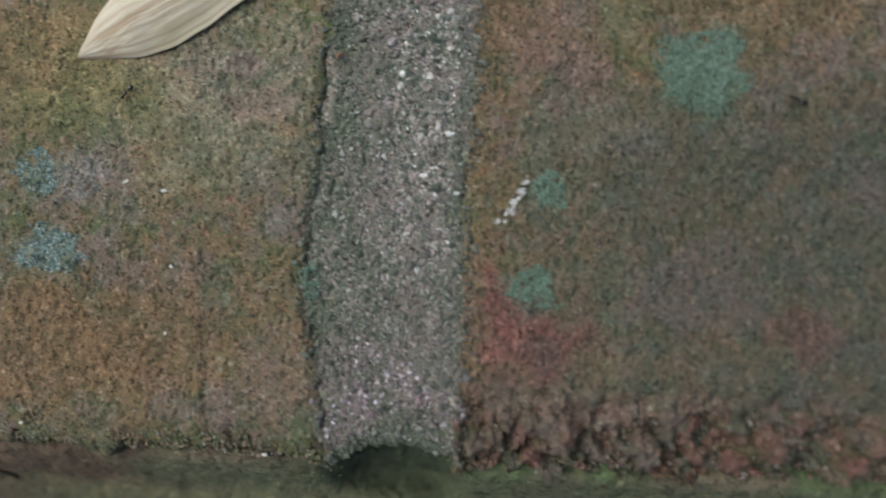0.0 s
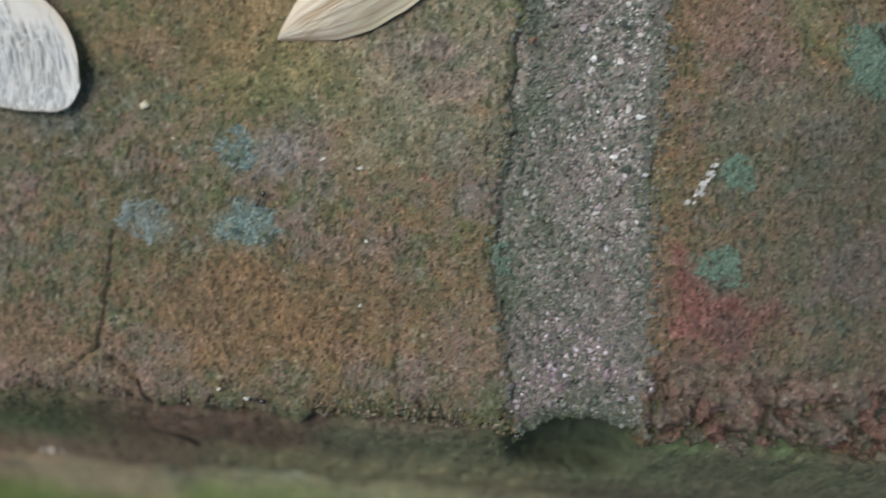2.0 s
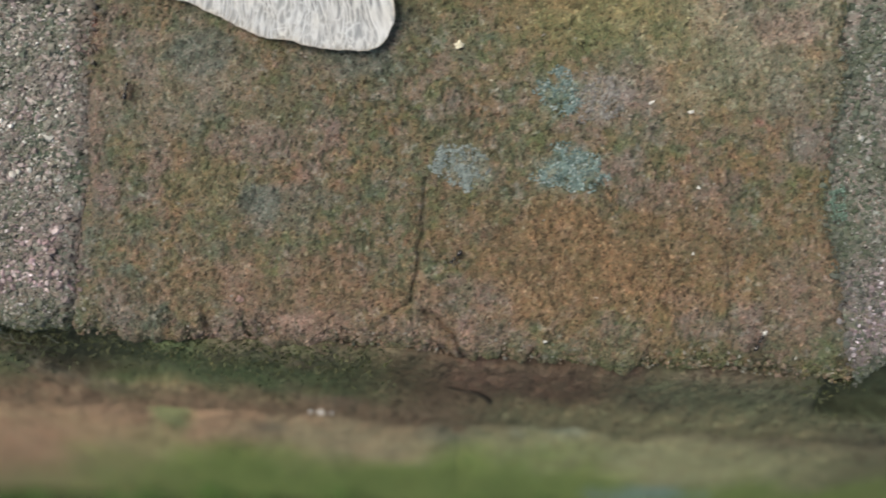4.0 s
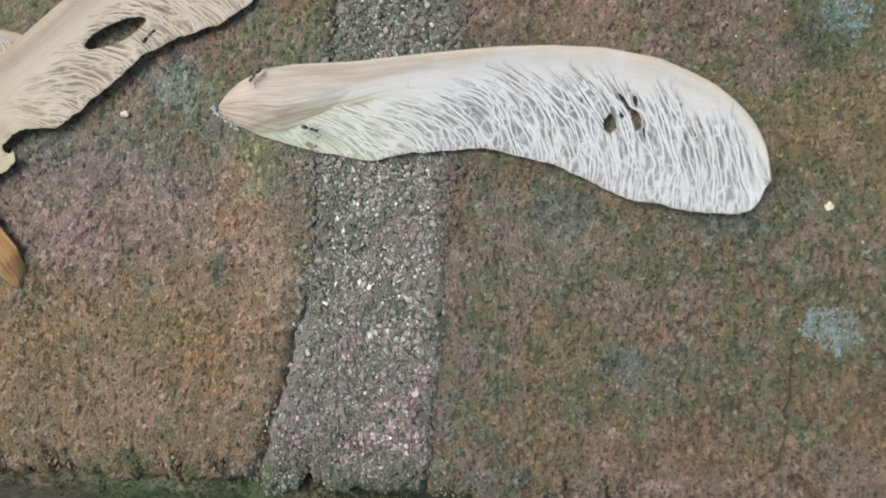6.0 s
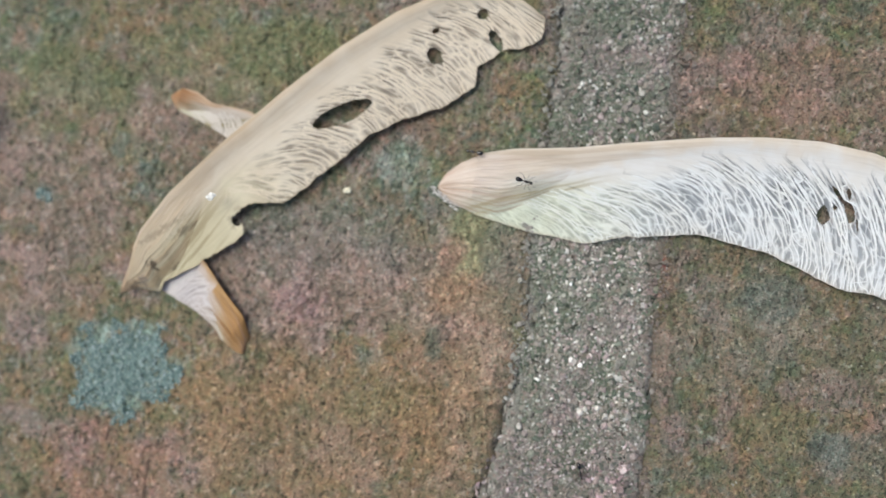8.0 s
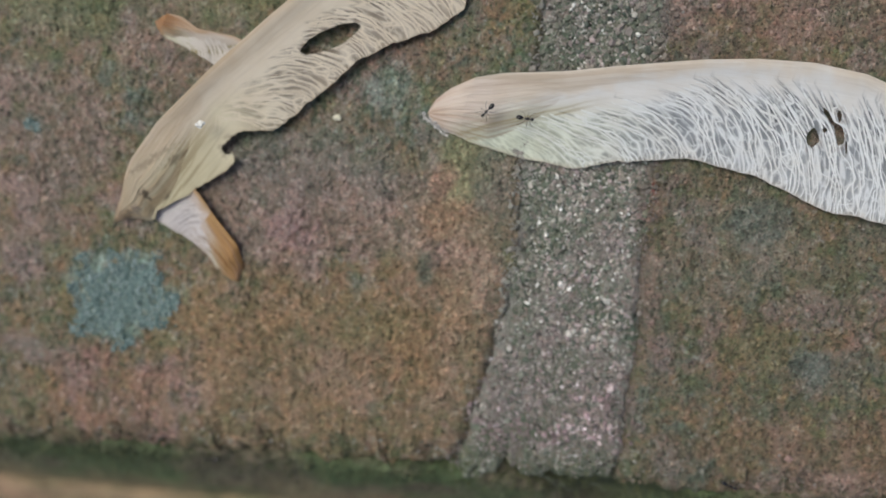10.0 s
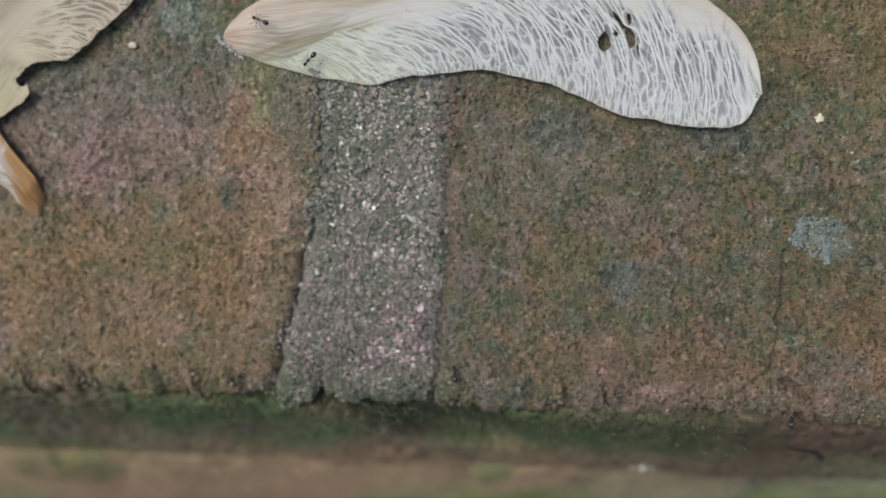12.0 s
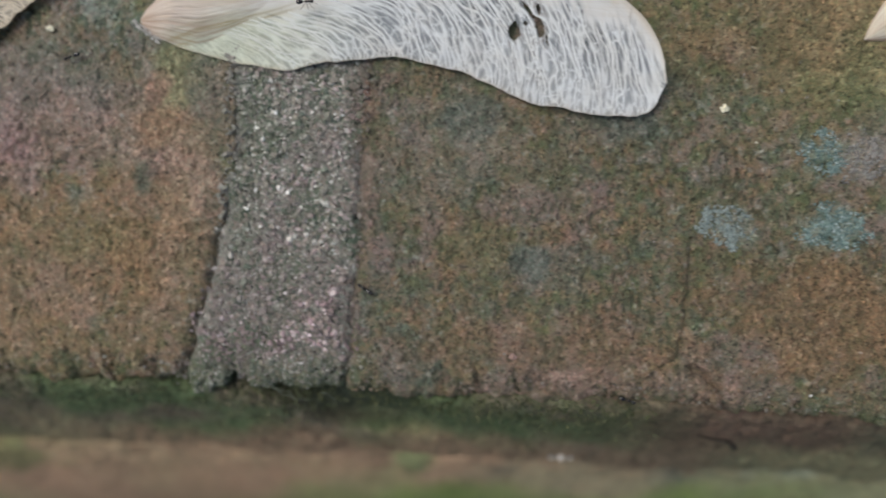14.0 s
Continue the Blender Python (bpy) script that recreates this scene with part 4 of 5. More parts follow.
# ---- lichens, lime and crumbs lying on the bricks ----
def lichen(cx, cy, rx, ry, count, kind, label, seed, hollow=0.0, lobes=0.5):
    material, crust = kind
    rng = np.random.default_rng(seed)
    a, q = rng.uniform(0, 6.28, count * 3), np.sqrt(rng.random(count * 3)) * 1.25
    x, y = cx + rx * q * np.cos(a), cy + ry * q * np.sin(a)
    keep = (q + lobes * fbm(x, y, 0.16, 3, seed) < 1.0) & (fbm(x, y, 0.05, 2, seed + 2) > -0.5 + hollow)
    x, y = x[keep][:count], y[keep][:count]
    radius = rng.uniform(0.005, 0.011, len(x))
    z = relief(x, y, 9 + 0 * x, 9 + 0 * x, 9 + 0 * x, False, 41 if cx < -4.5 else 42 if cx < 3.4 else 43) + 0.003
    gx, gy = np.meshgrid(np.arange(cx - 1.3 * rx, cx + 1.3 * rx, 0.016), np.arange(cy - 1.3 * ry, cy + 1.3 * ry, 0.016))
    far = np.hypot((gx - cx) / rx, (gy - cy) / ry)
    inside = (far + lobes * fbm(gx, gy, 0.16, 3, seed) + 0.25 * fbm(gx, gy, 0.05, 2, seed + 1) < 0.9) & (fbm(gx, gy, 0.05, 2, seed + 2) > -0.35 + 1.2 * hollow)
    gz = relief(gx, gy, 9 + 0 * gx, 9 + 0 * gx, 9 + 0 * gx, False, 41 if cx < -4.5 else 42 if cx < 3.4 else 43) + 0.004 + 0.005 * fbm(gx, gy, 0.04, 2, seed + 3)
    whole = inside[:-1, :-1] & inside[1:, 1:] & inside[1:, :-1] & inside[:-1, 1:]
    patch = thing("lichen", mesh_of("lichen", np.stack([gx, gy, gz], -1).reshape(-1, 3) * CM, grid_faces(*gx.shape, whole), crust), label, "lichen", "lichen patches")
    solid = patch.modifiers.new("thickness", "SOLIDIFY")
    solid.thickness, solid.offset = 0.00004, -1
    part("granule_layer", grains_mesh("granule_layer", rng, x, y, z + 0.003, radius, 0.5, material, 0.4), patch, "", "stuff")


lichen(0.0, -1.1, 0.27, 0.19, 420, PALE_LICHEN, "pale blue-green crusty lichen patch on brick", 201, -0.05)
lichen(0.96, -1.09, 0.31, 0.21, 620, TEAL_LICHEN, "teal crusty lichen patch on brick", 202, 0.0)
lichen(0.86, -0.42, 0.27, 0.20, 380, TEAL_LICHEN, "teal crusty lichen patch on brick", 203, 0.15)
lichen(1.24, -0.46, 0.24, 0.22, 320, GREY_LICHEN, "thin whitish lichen bloom on brick", 204, 0.3)
lichen(6.69, 0.35, 0.38, 0.33, 1500, GREEN_LICHEN, "rounded dusty green lichen patch on brick", 205, -0.3, 0.22)
lichen(5.41, -0.69, 0.13, 0.16, 420, GREEN_LICHEN, "small square-ish green lichen patch on brick", 206, 0.1)
lichen(5.26, -1.50, 0.22, 0.19, 600, GREEN_LICHEN, "lumpy green lichen patch beside red brick", 207, 0.25)
lichen(-8.33, -0.88, 0.52, 0.42, 4600, TEAL_LICHEN, "large ragged blue-green lichen patch on brick", 208, -0.3)
lichen(-9.19, 0.79, 0.10, 0.08, 120, TEAL_LICHEN, "tiny blue-grey lichen patch on brick", 209, 0.0)
lichen(3.33, -1.40, 0.08, 0.18, 150, GREEN_LICHEN, "green crust at the mortar edge", 210, 0.1)
lichen(0.19, 1.73, 0.22, 0.2, 260, TEAL_LICHEN, "faint teal lichen patch on brick", 211, 0.2)
lichen(4.58, -2.78, 0.10, 0.10, 90, GREY_LICHEN, "pale crust at the broken mortar end", 212, 0.2)


def lime_streak():
    rng = np.random.default_rng(221)
    t = rng.random(34)
    x, y = 4.99 + 0.22 * t + rng.normal(0, 0.022, 34), -0.95 + 0.40 * t + rng.normal(0, 0.015, 34)
    thing("lime_streak", grains_mesh("lime_streak", rng, x, y, 0.01 + 0 * x, rng.uniform(0.008, 0.026, 34), 0.35, CRUST_WHITE, 0.5), "flaky white lime streak on dark brick", "lime mark")


lime_streak()


def crumb(x, y, size, material, label, seed, long=1.0):
    """One small angular lump."""
    rng = np.random.default_rng(seed)
    bm = bmesh.new()
    bmesh.ops.create_icosphere(bm, subdivisions=3, radius=1.0)
    shift = Vector(rng.uniform(-50, 50, 3))
    cuts = [(Vector(rng.normal(0, 1, 3)).normalized(), rng.uniform(0.45, 0.8)) for _ in range(7)]
    for v in bm.verts:
        for way, far in cuts:
            over = v.co.dot(way) - far
            if over > 0:
                v.co -= way * over * 0.85
        v.co *= 1 + 0.55 * noise.noise(v.co * 1.6 + shift) + 0.12 * noise.noise(v.co * 5 + shift)
        v.co = Vector((v.co.x * long * 0.9, v.co.y * 0.9, (v.co.z + 0.6) * 0.55)) * size * (1.0 if size > 0.03 else 0.75) * CM
    me = bpy.data.meshes.new("crumb")
    bm.to_mesh(me)
    bm.free()
    me.materials.append(material)
    ob = thing("crumb", me, label, "crumb", "scattered crumbs")
    ob.matrix_world = pose(x * CM, y * CM, 0.00004, 0, 0, rng.uniform(-30, 30))
    return ob


for n, (x, y, size, pale, long) in enumerate([(0.0, 0.0, 0.042, False, 1.4), (-6.22, 0.87, 0.038, False, 1.0), (-0.78, 1.5, 0.018, True, 1.0), (2.04, -0.6, 0.026, True, 1.6),
                                               (2.1, -1.27, 0.023, True, 1.0), (1.69, -0.52, 0.021, True, 2.4), (2.05, -1.85, 0.022, True, 1.0), (0.28, -0.31, 0.014, False, 1.0),
                                               (-0.35, 1.72, 0.012, True, 1.0), (2.45, 0.55, 0.012, False, 1.0), (0.75, -2.62, 0.018, True, 1.6), (-4.2, -1.3, 0.014, True, 1.0)]):
    crumb(x, y, size, CHALK if pale else CREAM, "tiny white crumb on the brick" if pale else "pale yellow crumb on the brick", 230 + n, long)
crumb(3.60, 0.54, 0.05, RUST, "salmon brick chip lodged in the mortar", 252, 0.7)
crumb(3.50, 1.12, 0.045, RUST, "salmon brick chip lodged in the mortar", 253, 0.7)
for x, d, size in ((-1.50, 0.80, 0.030), (-1.40, 0.80, 0.036), (-1.30, 0.81, 0.024)):
    flake = crumb(x, base(x) - d, size, FLUFF, "whitish flake on the mossy lower course", 260 + int(10 * d + 100 * size), 1.8)
    flake.location.z = max(bed_height(np.array([x]), np.array([d]))[0], face_height(np.array([x]), np.array([d]))[0]) * CM
crumb(-1.95, -2.24, 0.035, PINKISH, "small flake of pinkish brick", 250, 1.2)


def tube(points, radius, sides=6):
    """A thin tapering tube along points; all in one unit."""
    p = np.asarray(points, float)
    tang = np.gradient(p, axis=0)
    tang /= np.linalg.norm(tang, axis=1)[:, None] + 1e-12
    ref = np.array([0.13, 0.31, 0.94])
    a = np.cross(tang, ref)
    a /= np.linalg.norm(a, axis=1)[:, None] + 1e-12
    b = np.cross(tang, a)
    w = np.linspace(0, 2 * np.pi, sides, endpoint=False)
    rad = np.broadcast_to(radius, (len(p),))[:, None, None]
    v = p[:, None] + rad * (np.cos(w)[None, :, None] * a[:, None] + np.sin(w)[None, :, None] * b[:, None])
    f = []
    for i in range(len(p) - 1):
        for k in range(sides):
            f.append((i * sides + k, i * sides + (k + 1) % sides, (i + 1) * sides + (k + 1) % sides, (i + 1) * sides + k))
    f += [tuple(range(sides))[::-1], tuple((len(p) - 1) * sides + k for k in range(sides))]
    return v.reshape(-1, 3), f


def rootlet():
    t = np.linspace(0, 1, 24)
    x = -0.12 + 0.42 * t
    d = 0.40 + 0.02 * np.sin(t * 6) + 0.16 * t**2.2
    v, f = tube(np.stack([x, base(x) - d, bed_height(x, d) + 0.02], -1) * CM, (0.006 + 0.018 * t**2) * CM)
    thing("rootlet", mesh_of("rootlet", v, f, ROOT), "thin dark curled rootlet on the mossy mortar", "rootlet")


rootlet()


def root_hairs():
    rng = np.random.default_rng(233)
    tuft = thing("root_hairs", None, "wispy pale fibres hanging from the broken mortar end", "root hairs")
    for k, (x, y, turn, long) in enumerate([(-4.42, -2.50, 22, 0.26), (-4.36, -2.53, 30, 0.22), (-4.30, -2.50, -8, 0.24), (-4.20, -2.52, -20, 0.20), (-4.05, -2.55, -34, 0.22), (-4.55, -2.40, 60, 0.14), (-3.75, -2.57, -28, 0.16)]):
        t = np.linspace(0, 1, 12)
        c, s = math.cos(radians(turn)), math.sin(radians(turn))
        side = 0.02 * np.sin(3.2 * t + k) + 0.01 * np.sin(7 * t + 2 * k)
        p = np.stack([x + long * t * c - side * s, y + long * t * s + side * c, -0.07 + 0.03 * np.sin(np.pi * t) + 0.01 * rng.random()], -1)
        v, f = tube(p * CM, (0.0022 + 0.0016 * (1 - t)) * CM, 5)
        part("fibre", mesh_of("fibre", v, f, HAIR), tuft)


root_hairs()


# ---- winged maple seeds ----
def outline(points, x):
    """A smooth edge through (x, y) pairs in mm."""
    px, py = np.array(points).T
    fine = np.linspace(px[0], px[-1], 600)
    val = np.interp(fine, px, py)
    width = max(3, int(600 * 0.4 / (px[-1] - px[0])))
    padded = np.pad(val, width, mode="edge")
    val = np.convolve(padded, np.ones(2 * width + 1) / (2 * width + 1), "valid")
    return np.interp(x, fine, val)


def maple_key(name, label, top, bottom, place, nutlet, bulge, lift, holes, material, tones, seed, ragged=0.1, tail=0.35, mirror=False, web_clear=0.36, vein_half=0.13, net_long=2.6, net_wide=0.95, solid_to=0.0, crease_line=(0.42, -2.85, 0.75, 1.5, 17.0), crease_tone=(0.33, 0.28, 0.14), wing_from=0.35, ribbed=0.25, fold_shade=(), cream=0.0):
    """A maple key. top, bottom: its two edges in mm, from the nutlet's tip; lift: the height of its sheet along the length;
    holes: (x, y, half-length, half-width, turn); tones: rib, web, nutlet, vein colours."""
    rng = np.random.default_rng(seed)
    length = top[-1][0]
    key = thing(name, None, label, "maple seed", "maple keys")
    rib_c, web_c, nut_c, vein_c = tones
    nu, nv = (820, 190) if length > 30 else (160, 60)
    u, v = np.meshgrid(0.5 - 0.5 * np.cos(np.pi * np.linspace(0.0, 1, nu)), np.linspace(0, 1, nv), indexing="ij")

    def edges(x):
        t, b = outline(top, x), outline(bottom, x)
        close = np.sqrt(np.clip(np.minimum(x / 0.5, (length - x) / 0.4), 0, 1))
        m = 0.5 * (t + b)
        b = b - ragged * (fbm(x, 0 * x, 1.6, 3, seed) + 0.4 * fbm(x, 0 * x, 0.5, 2, seed + 1))
        return m + (t - m) * close, m + (b - m) * close

    def sheet(x, v):
        t, b = edges(x)
        wide = np.maximum(t - b, 0.01)
        rib = 0.28 * np.exp(-(((v - 0.05) * wide / 0.9) ** 2))
        wave = 0.04 * np.sin(2.2 * x + 3 * v) * v + 0.14 * fbm(x, v * 8, 6.0, 2, seed + 4) * v
        return t + (b - t) * v, np.interp(x, *np.array(lift).T) + rib + wave + 0.35 * (1 - v) ** 2

    def band(x):
        return np.interp(x, [0, nutlet, 0.5 * length, 0.85 * length, length], [0.9, 0.50, 0.22, 0.20, 0.14])

    def solid(x):
        """How far down from the rib the wing stays thick and unveined."""
        return band(x) + cream * step(0.78 * length, 0.62 * length, x)

    def in_hole(x, y):
        hit = np.zeros(np.shape(x), bool)
        for hx, hy, a, b, turn in holes:
            c, s = math.cos(radians(turn)), math.sin(radians(turn))
            dx, dy = x - hx, y - hy
            hit |= np.hypot((dx * c + dy * s) / a, (dy * c - dx * s) / b) + 0.12 / max(a, 0.6) * fbm(x, y, 0.6, 3, seed + 6) < 1
        return hit

    def creased(x, y):
        slope, start, wide, x0, x1 = crease_line
        q = y - slope * x - start
        hair = step(0.15, 0.5, fbm(q + 0.02 * x, 0.06 * x, 0.26, 2, seed + 41))
        main = 0.75 * np.exp(-(((q + 0.3 * fbm(x, 0 * x, 3.0, 2, seed + 42)) / 0.13) ** 2))
        shade = 0.28 * np.exp(-((q / (0.8 * wide)) ** 2))
        return np.maximum(np.maximum(0.9 * hair * np.exp(-((q / wide) ** 2)), main), shade) * step(x0, x0 + 2.5, x) * step(x1, x1 - 6.0, x)

    # a vein leaves the rib at its root, sweeps towards the tip and bends down to the free edge
    def reach(root):
        return np.interp(root / length, [0, 0.3, 0.6, 1], [9.0, 8.5, 6.0, 1.5]) * length / 48

    def power(root):
        return np.interp(root / length, [0, 0.35, 0.7, 1], [1.15, 1.6, 2.3, 2.1])

    def wander(root, drop, which):
        return 1.35 * fbm(root / 1.5 + 31 * which, drop / 4.2, 1.0, 2, seed + 19 + which) + 0.20 * fbm(root / 0.7, drop / 1.2 + 17 * which, 1.0, 2, seed + 29 + which)

    def skin(x, v):
        """The colour of the wing, how clear it is, and where its veins run."""
        t_edge, b_edge = edges(x)
        wide = t_edge - b_edge
        y = t_edge - wide * v
        fall = np.clip((v - band(x) + 0.06) / (1.06 - band(x)), 0, 1)
        root = x.copy()
        for _ in range(6):
            root = x - reach(root) * (1 - (1 - fall) ** power(root))
        drop = fall * wide
        line = np.zeros(x.shape)
        for which in (0, 1):
            phase = root / net_wide + wander(root, drop, which) + 0.5 * which
            near = np.abs(phase - np.round(phase)) * net_wide
            thick = vein_half * (1.15 + 0.35 * step(0.55, 0.25, x / length) + 0.55 * fbm(root / 1.3, drop / 3, 1.0, 2, seed + 39 + which))
            line = np.maximum(line, np.exp(-((near / thick) ** 2)))
        small = web_lines(root / 0.62, drop / net_long + 0.3 * root, seed + 22)
        line = np.maximum(line, 0.75 * step(0.20, 0.05, small))
        frayed = 0.10 * fbm(x, v * 6, 2.0, 3, seed + 18) + 0.13 * fbm(root / 0.32, drop / 5.0, 1.0, 3, seed + 21)
        milk = np.maximum(step(0.20, 0.0, v - solid(x) + frayed), step(solid_to + 2.5, solid_to - 1.0, x + 2.0 * frayed))
        edge = step(0.14, -0.12, v - np.interp(x, [0, 0.8 * nutlet, 1.6 * nutlet], [0.75, 0.65, 0.42]) * band(x) + 0.05 * fbm(x, v * 9, 1.5, 3, seed + 8))
        line = np.maximum(line, milk)
        green = step(0.5, 0.14, x / length) * step(0.25, 0.6, v)
        hazy = step(0.35, 0.9, fall) * step(0.35, 0.8, x / length)
        col = mixed(np.broadcast_to(np.array(web_c), (*x.shape, 3)).copy(), np.array(vein_c) * 0.86, 0.28 * hazy)
        col = mixed(col, np.array(vein_c) * 0.97, line)
        col = mixed(col, rib_c, np.maximum(edge, 0.25 * milk * step(0.3, 0.05, fall)))
        col = mixed(col, np.array(vein_c) * (0.84, 0.89, 0.58), 0.52 * green)
        grain = fbm(0.05 * x, wide * v, 0.22, 3, seed + 51)
        col = col * (1 - 0.10 * np.maximum(edge, 0.6 * milk) * step(0.0, 0.8, grain))[..., None]
        fibre = step(0.0, 0.5, fbm(0.04 * x, wide * v, 0.3, 3, seed + 52)) * step(0.30, 0.05, v) * step(0.75, 0.2, x / length)
        col = mixed(col, np.array(rib_c) * (0.74, 0.66, 0.56), 0.55 * fibre)
        col = mixed(col, crease_tone, creased(x, y))
        for hx, hy, a, b, turn in holes:
            rim = step(0.4, 0.0, np.abs(np.hypot((x - hx) / (a + 0.2), (y - hy) / (b + 0.2)) - 1))
            col = mixed(col, (0.16, 0.09, 0.05), 0.30 * rim * step(-0.2, 0.4, fbm(x, y, 0.6, 2, seed + 53)))
        col = mixed(col, (0.45, 0.34, 0.2), 0.4 * np.exp(-(1 - v) * 40))
        clear = (1 - line) * (web_clear * (1.10 + 0.5 * step(0.4, 0.1, fall) - 0.60 * hazy) + 0.15 * fbm(x, y, 1.8, 3, seed + 9)) * (1 - 0.7 * green)
        return col, np.clip(clear, 0, 0.66) * (v < 0.985) * (1 - edge), line

    x = u * length
    y, z = sheet(x, v)
    gone = in_hole(x, y)
    keep = ~(gone[:-1, :-1] & gone[1:, 1:] & gone[1:, :-1] & gone[:-1, 1:]) & (x[:-1, :-1] > nutlet * wing_from)
    col, clear, line = skin(x, v)
    z = z + 0.05 * line
    pts = np.stack([x, y, z], -1).reshape(-1, 3) * 0.001
    wing = part("wing", mesh_of("wing", pts, grid_faces(nu, nv, keep), material, col.reshape(-1, 3), clear.reshape(-1)), key)
    sheet_depth = wing.modifiers.new("thickness", "SOLIDIFY")
    sheet_depth.thickness, sheet_depth.offset = 0.00005, -1

    # the main veins, each a low ridge on the web
    vv, ff = [], []

    def ridge(xs, vs, half):
        ys, zs = sheet(xs, vs)
        ok = ~in_hole(xs, ys)
        tx, ty = np.gradient(xs), np.gradient(ys)
        n = np.hypot(tx, ty) + 1e-9
        nx, ny = -ty / n, tx / n
        at = len(vv)
        for k in range(len(xs)):
            h = half * (0.8 + 0.4 * rng.random()) * (1.3 - 0.6 * k / len(xs))
            vv.extend([(xs[k] - nx[k] * h, ys[k] - ny[k] * h, zs[k] + 0.02), (xs[k], ys[k], zs[k] + 0.10), (xs[k] + nx[k] * h, ys[k] + ny[k] * h, zs[k] + 0.02)])
            if k and ok[k] and ok[k - 1]:
                i, j = at + 3 * (k - 1), at + 3 * k
                ff.extend([(i, i + 1, j + 1, j), (i + 1, i + 2, j + 2, j + 1)])

    fall = np.linspace(0.05, 1, 64)
    for which in (0, 1):
        for k in range(int(max(nutlet * 0.5, solid_to - 6) / net_wide), int(length / net_wide)):
            root, vs, xs = np.full(64, (k - 0.5 * which) * net_wide), fall, fall
            for _ in range(8):
                xs = np.clip(root + reach(root) * (1 - (1 - fall) ** power(root)), 0.1, length * 0.992)
                vs = fall * (1.06 - band(xs)) - 0.06 + band(xs)
                t_edge, b_edge = edges(xs)
                root = (k - 0.5 * which - wander(root, fall * (t_edge - b_edge), which)) * net_wide * 0.6 + root * 0.4
            inside = (root > 0.3) & (root < length * 0.97) & (np.abs(np.gradient(xs)) < 0.8)
            begin = rng.integers(0, 14) + (int(np.argmax(vs > solid(xs))) if cream else 0)
            if inside.all():
                ridge(xs[begin:], np.minimum(vs[begin:], 0.995), 0.55 * vein_half * rng.uniform(0.6, 1.2))
    pts = np.array(vv)
    tone = np.broadcast_to(np.array(vein_c), (len(pts), 3)).copy()
    tone = mixed(tone, np.array(vein_c) * (0.92, 0.94, 0.72), step(length * 0.45, 0.0, pts[:, 0]) * 0.6)
    part("vein_net", mesh_of("vein_net", pts * 0.001, ff, material, tone), wing, "raised branching pale veins", "")

    # the nutlet, a ribbed swelling that runs out into the wing
    w, h = np.meshgrid(np.linspace(0, 1, 120), np.linspace(0, 1, 130), indexing="ij")
    xx = w * nutlet * 1.25
    t_edge, b_edge = edges(xx)
    low = np.interp(w, [0, 0.45, 1.0], [1.0, 0.98, tail])
    yy = t_edge + (b_edge - t_edge) * h * low
    dome = np.sin(np.pi * np.clip(h, 0, 1)) ** (0.7 + 0.9 * step(0.1, 0.6, w)) * np.sqrt(np.clip(w / 0.25, 0, 1)) * step(1.1, 0.2, w)
    crease = 0.04 * fbm(w * 1.6, h * 40, 1.0, 2, seed + 14) + 0.03 * np.sin(h * 34 + 2.5 * fbm(w * 3, h * 3, 1.0, 2, seed + 15)) + 0.05 * fbm(w * 10, h * 30, 1.0, 3, seed + 16)
    _, floor_z = sheet(xx, h * low)
    zz = np.maximum(floor_z * step(0, 0.3, w), 0.1) - 0.06 + 0.10 * dome + bulge * dome + crease * dome
    like, _, _ = skin(xx, np.minimum(h * low, 0.97))
    fade = np.maximum(step(0.25, 0.75, w), step(0.55, 0.95, h) * step(0.1, 0.4, w))
    c2 = mixed(np.broadcast_to(np.array(nut_c), (*w.shape, 3)).copy(), like, fade)
    c2 = mixed(c2, (0.46, 0.30, 0.21), 0.45 * step(0.20, 0.0, w) + 0.42 * step(0.05, 0.6, fbm(w * 1.3, h * 34, 1.0, 3, seed + 17)) * (1 - 0.7 * fade))
    c2 = mixed(c2, np.clip(np.array(nut_c) * (1.12, 1.15, 1.18), 0, 0.9), 0.6 * step(-0.1, 0.5, fbm(w * 2.0, h * 5, 1.0, 3, seed + 18)) * (1 - fade))
    c2 = mixed(c2, np.array(nut_c) * (0.62, 0.52, 0.42), 0.5 * step(0.1, 0.5, fbm(w * 3.0, h * 30, 1.0, 2, seed + 19)) * step(0.28, 0.05, h) * step(0.15, 0.35, w) * step(1.0, 0.7, w))
    c2 = mixed(c2, (0.40, 0.36, 0.20), 0.3 * step(0.25, 0.8, fbm(w * 1.5, h * 30, 1.0, 3, seed + 25)) * step(0.3, 0.6, h) * step(1.0, 0.6, w))
    c2 = mixed(c2, (0.36, 0.24, 0.13), ribbed * step(0.15, 0.6, fbm(1.3 * w, 46 * h, 1.0, 2, seed + 45)) * step(0.3, 0.65, h) * step(1.0, 0.7, w))
    c2 = mixed(c2, crease_tone, creased(xx, yy) * (1 - fade))
    # folds have no shape of their own: their shade is put into the colour
    c2 = spots(c2, xx, yy, fold_shade)
    under = np.maximum(zz - 0.12 - bulge * dome * 0.9, 0.02)
    both = np.concatenate([np.stack([xx, yy, zz], -1).reshape(-1, 3), np.stack([xx, yy, under], -1).reshape(-1, 3)])
    f1 = grid_faces(120, 130)
    part("nutlet", mesh_of("nutlet", both * 0.001, np.concatenate([f1, f1[:, ::-1] + 120 * 130]), material, np.concatenate([c2.reshape(-1, 3)] * 2)), key, "ribbed tan seed case")
    if mirror:
        for piece in key.children_recursive:
            piece.data.transform(Matrix.Diagonal((1, -1, 1, 1)))
            piece.data.flip_normals()
    key.matrix_world = place
    return key


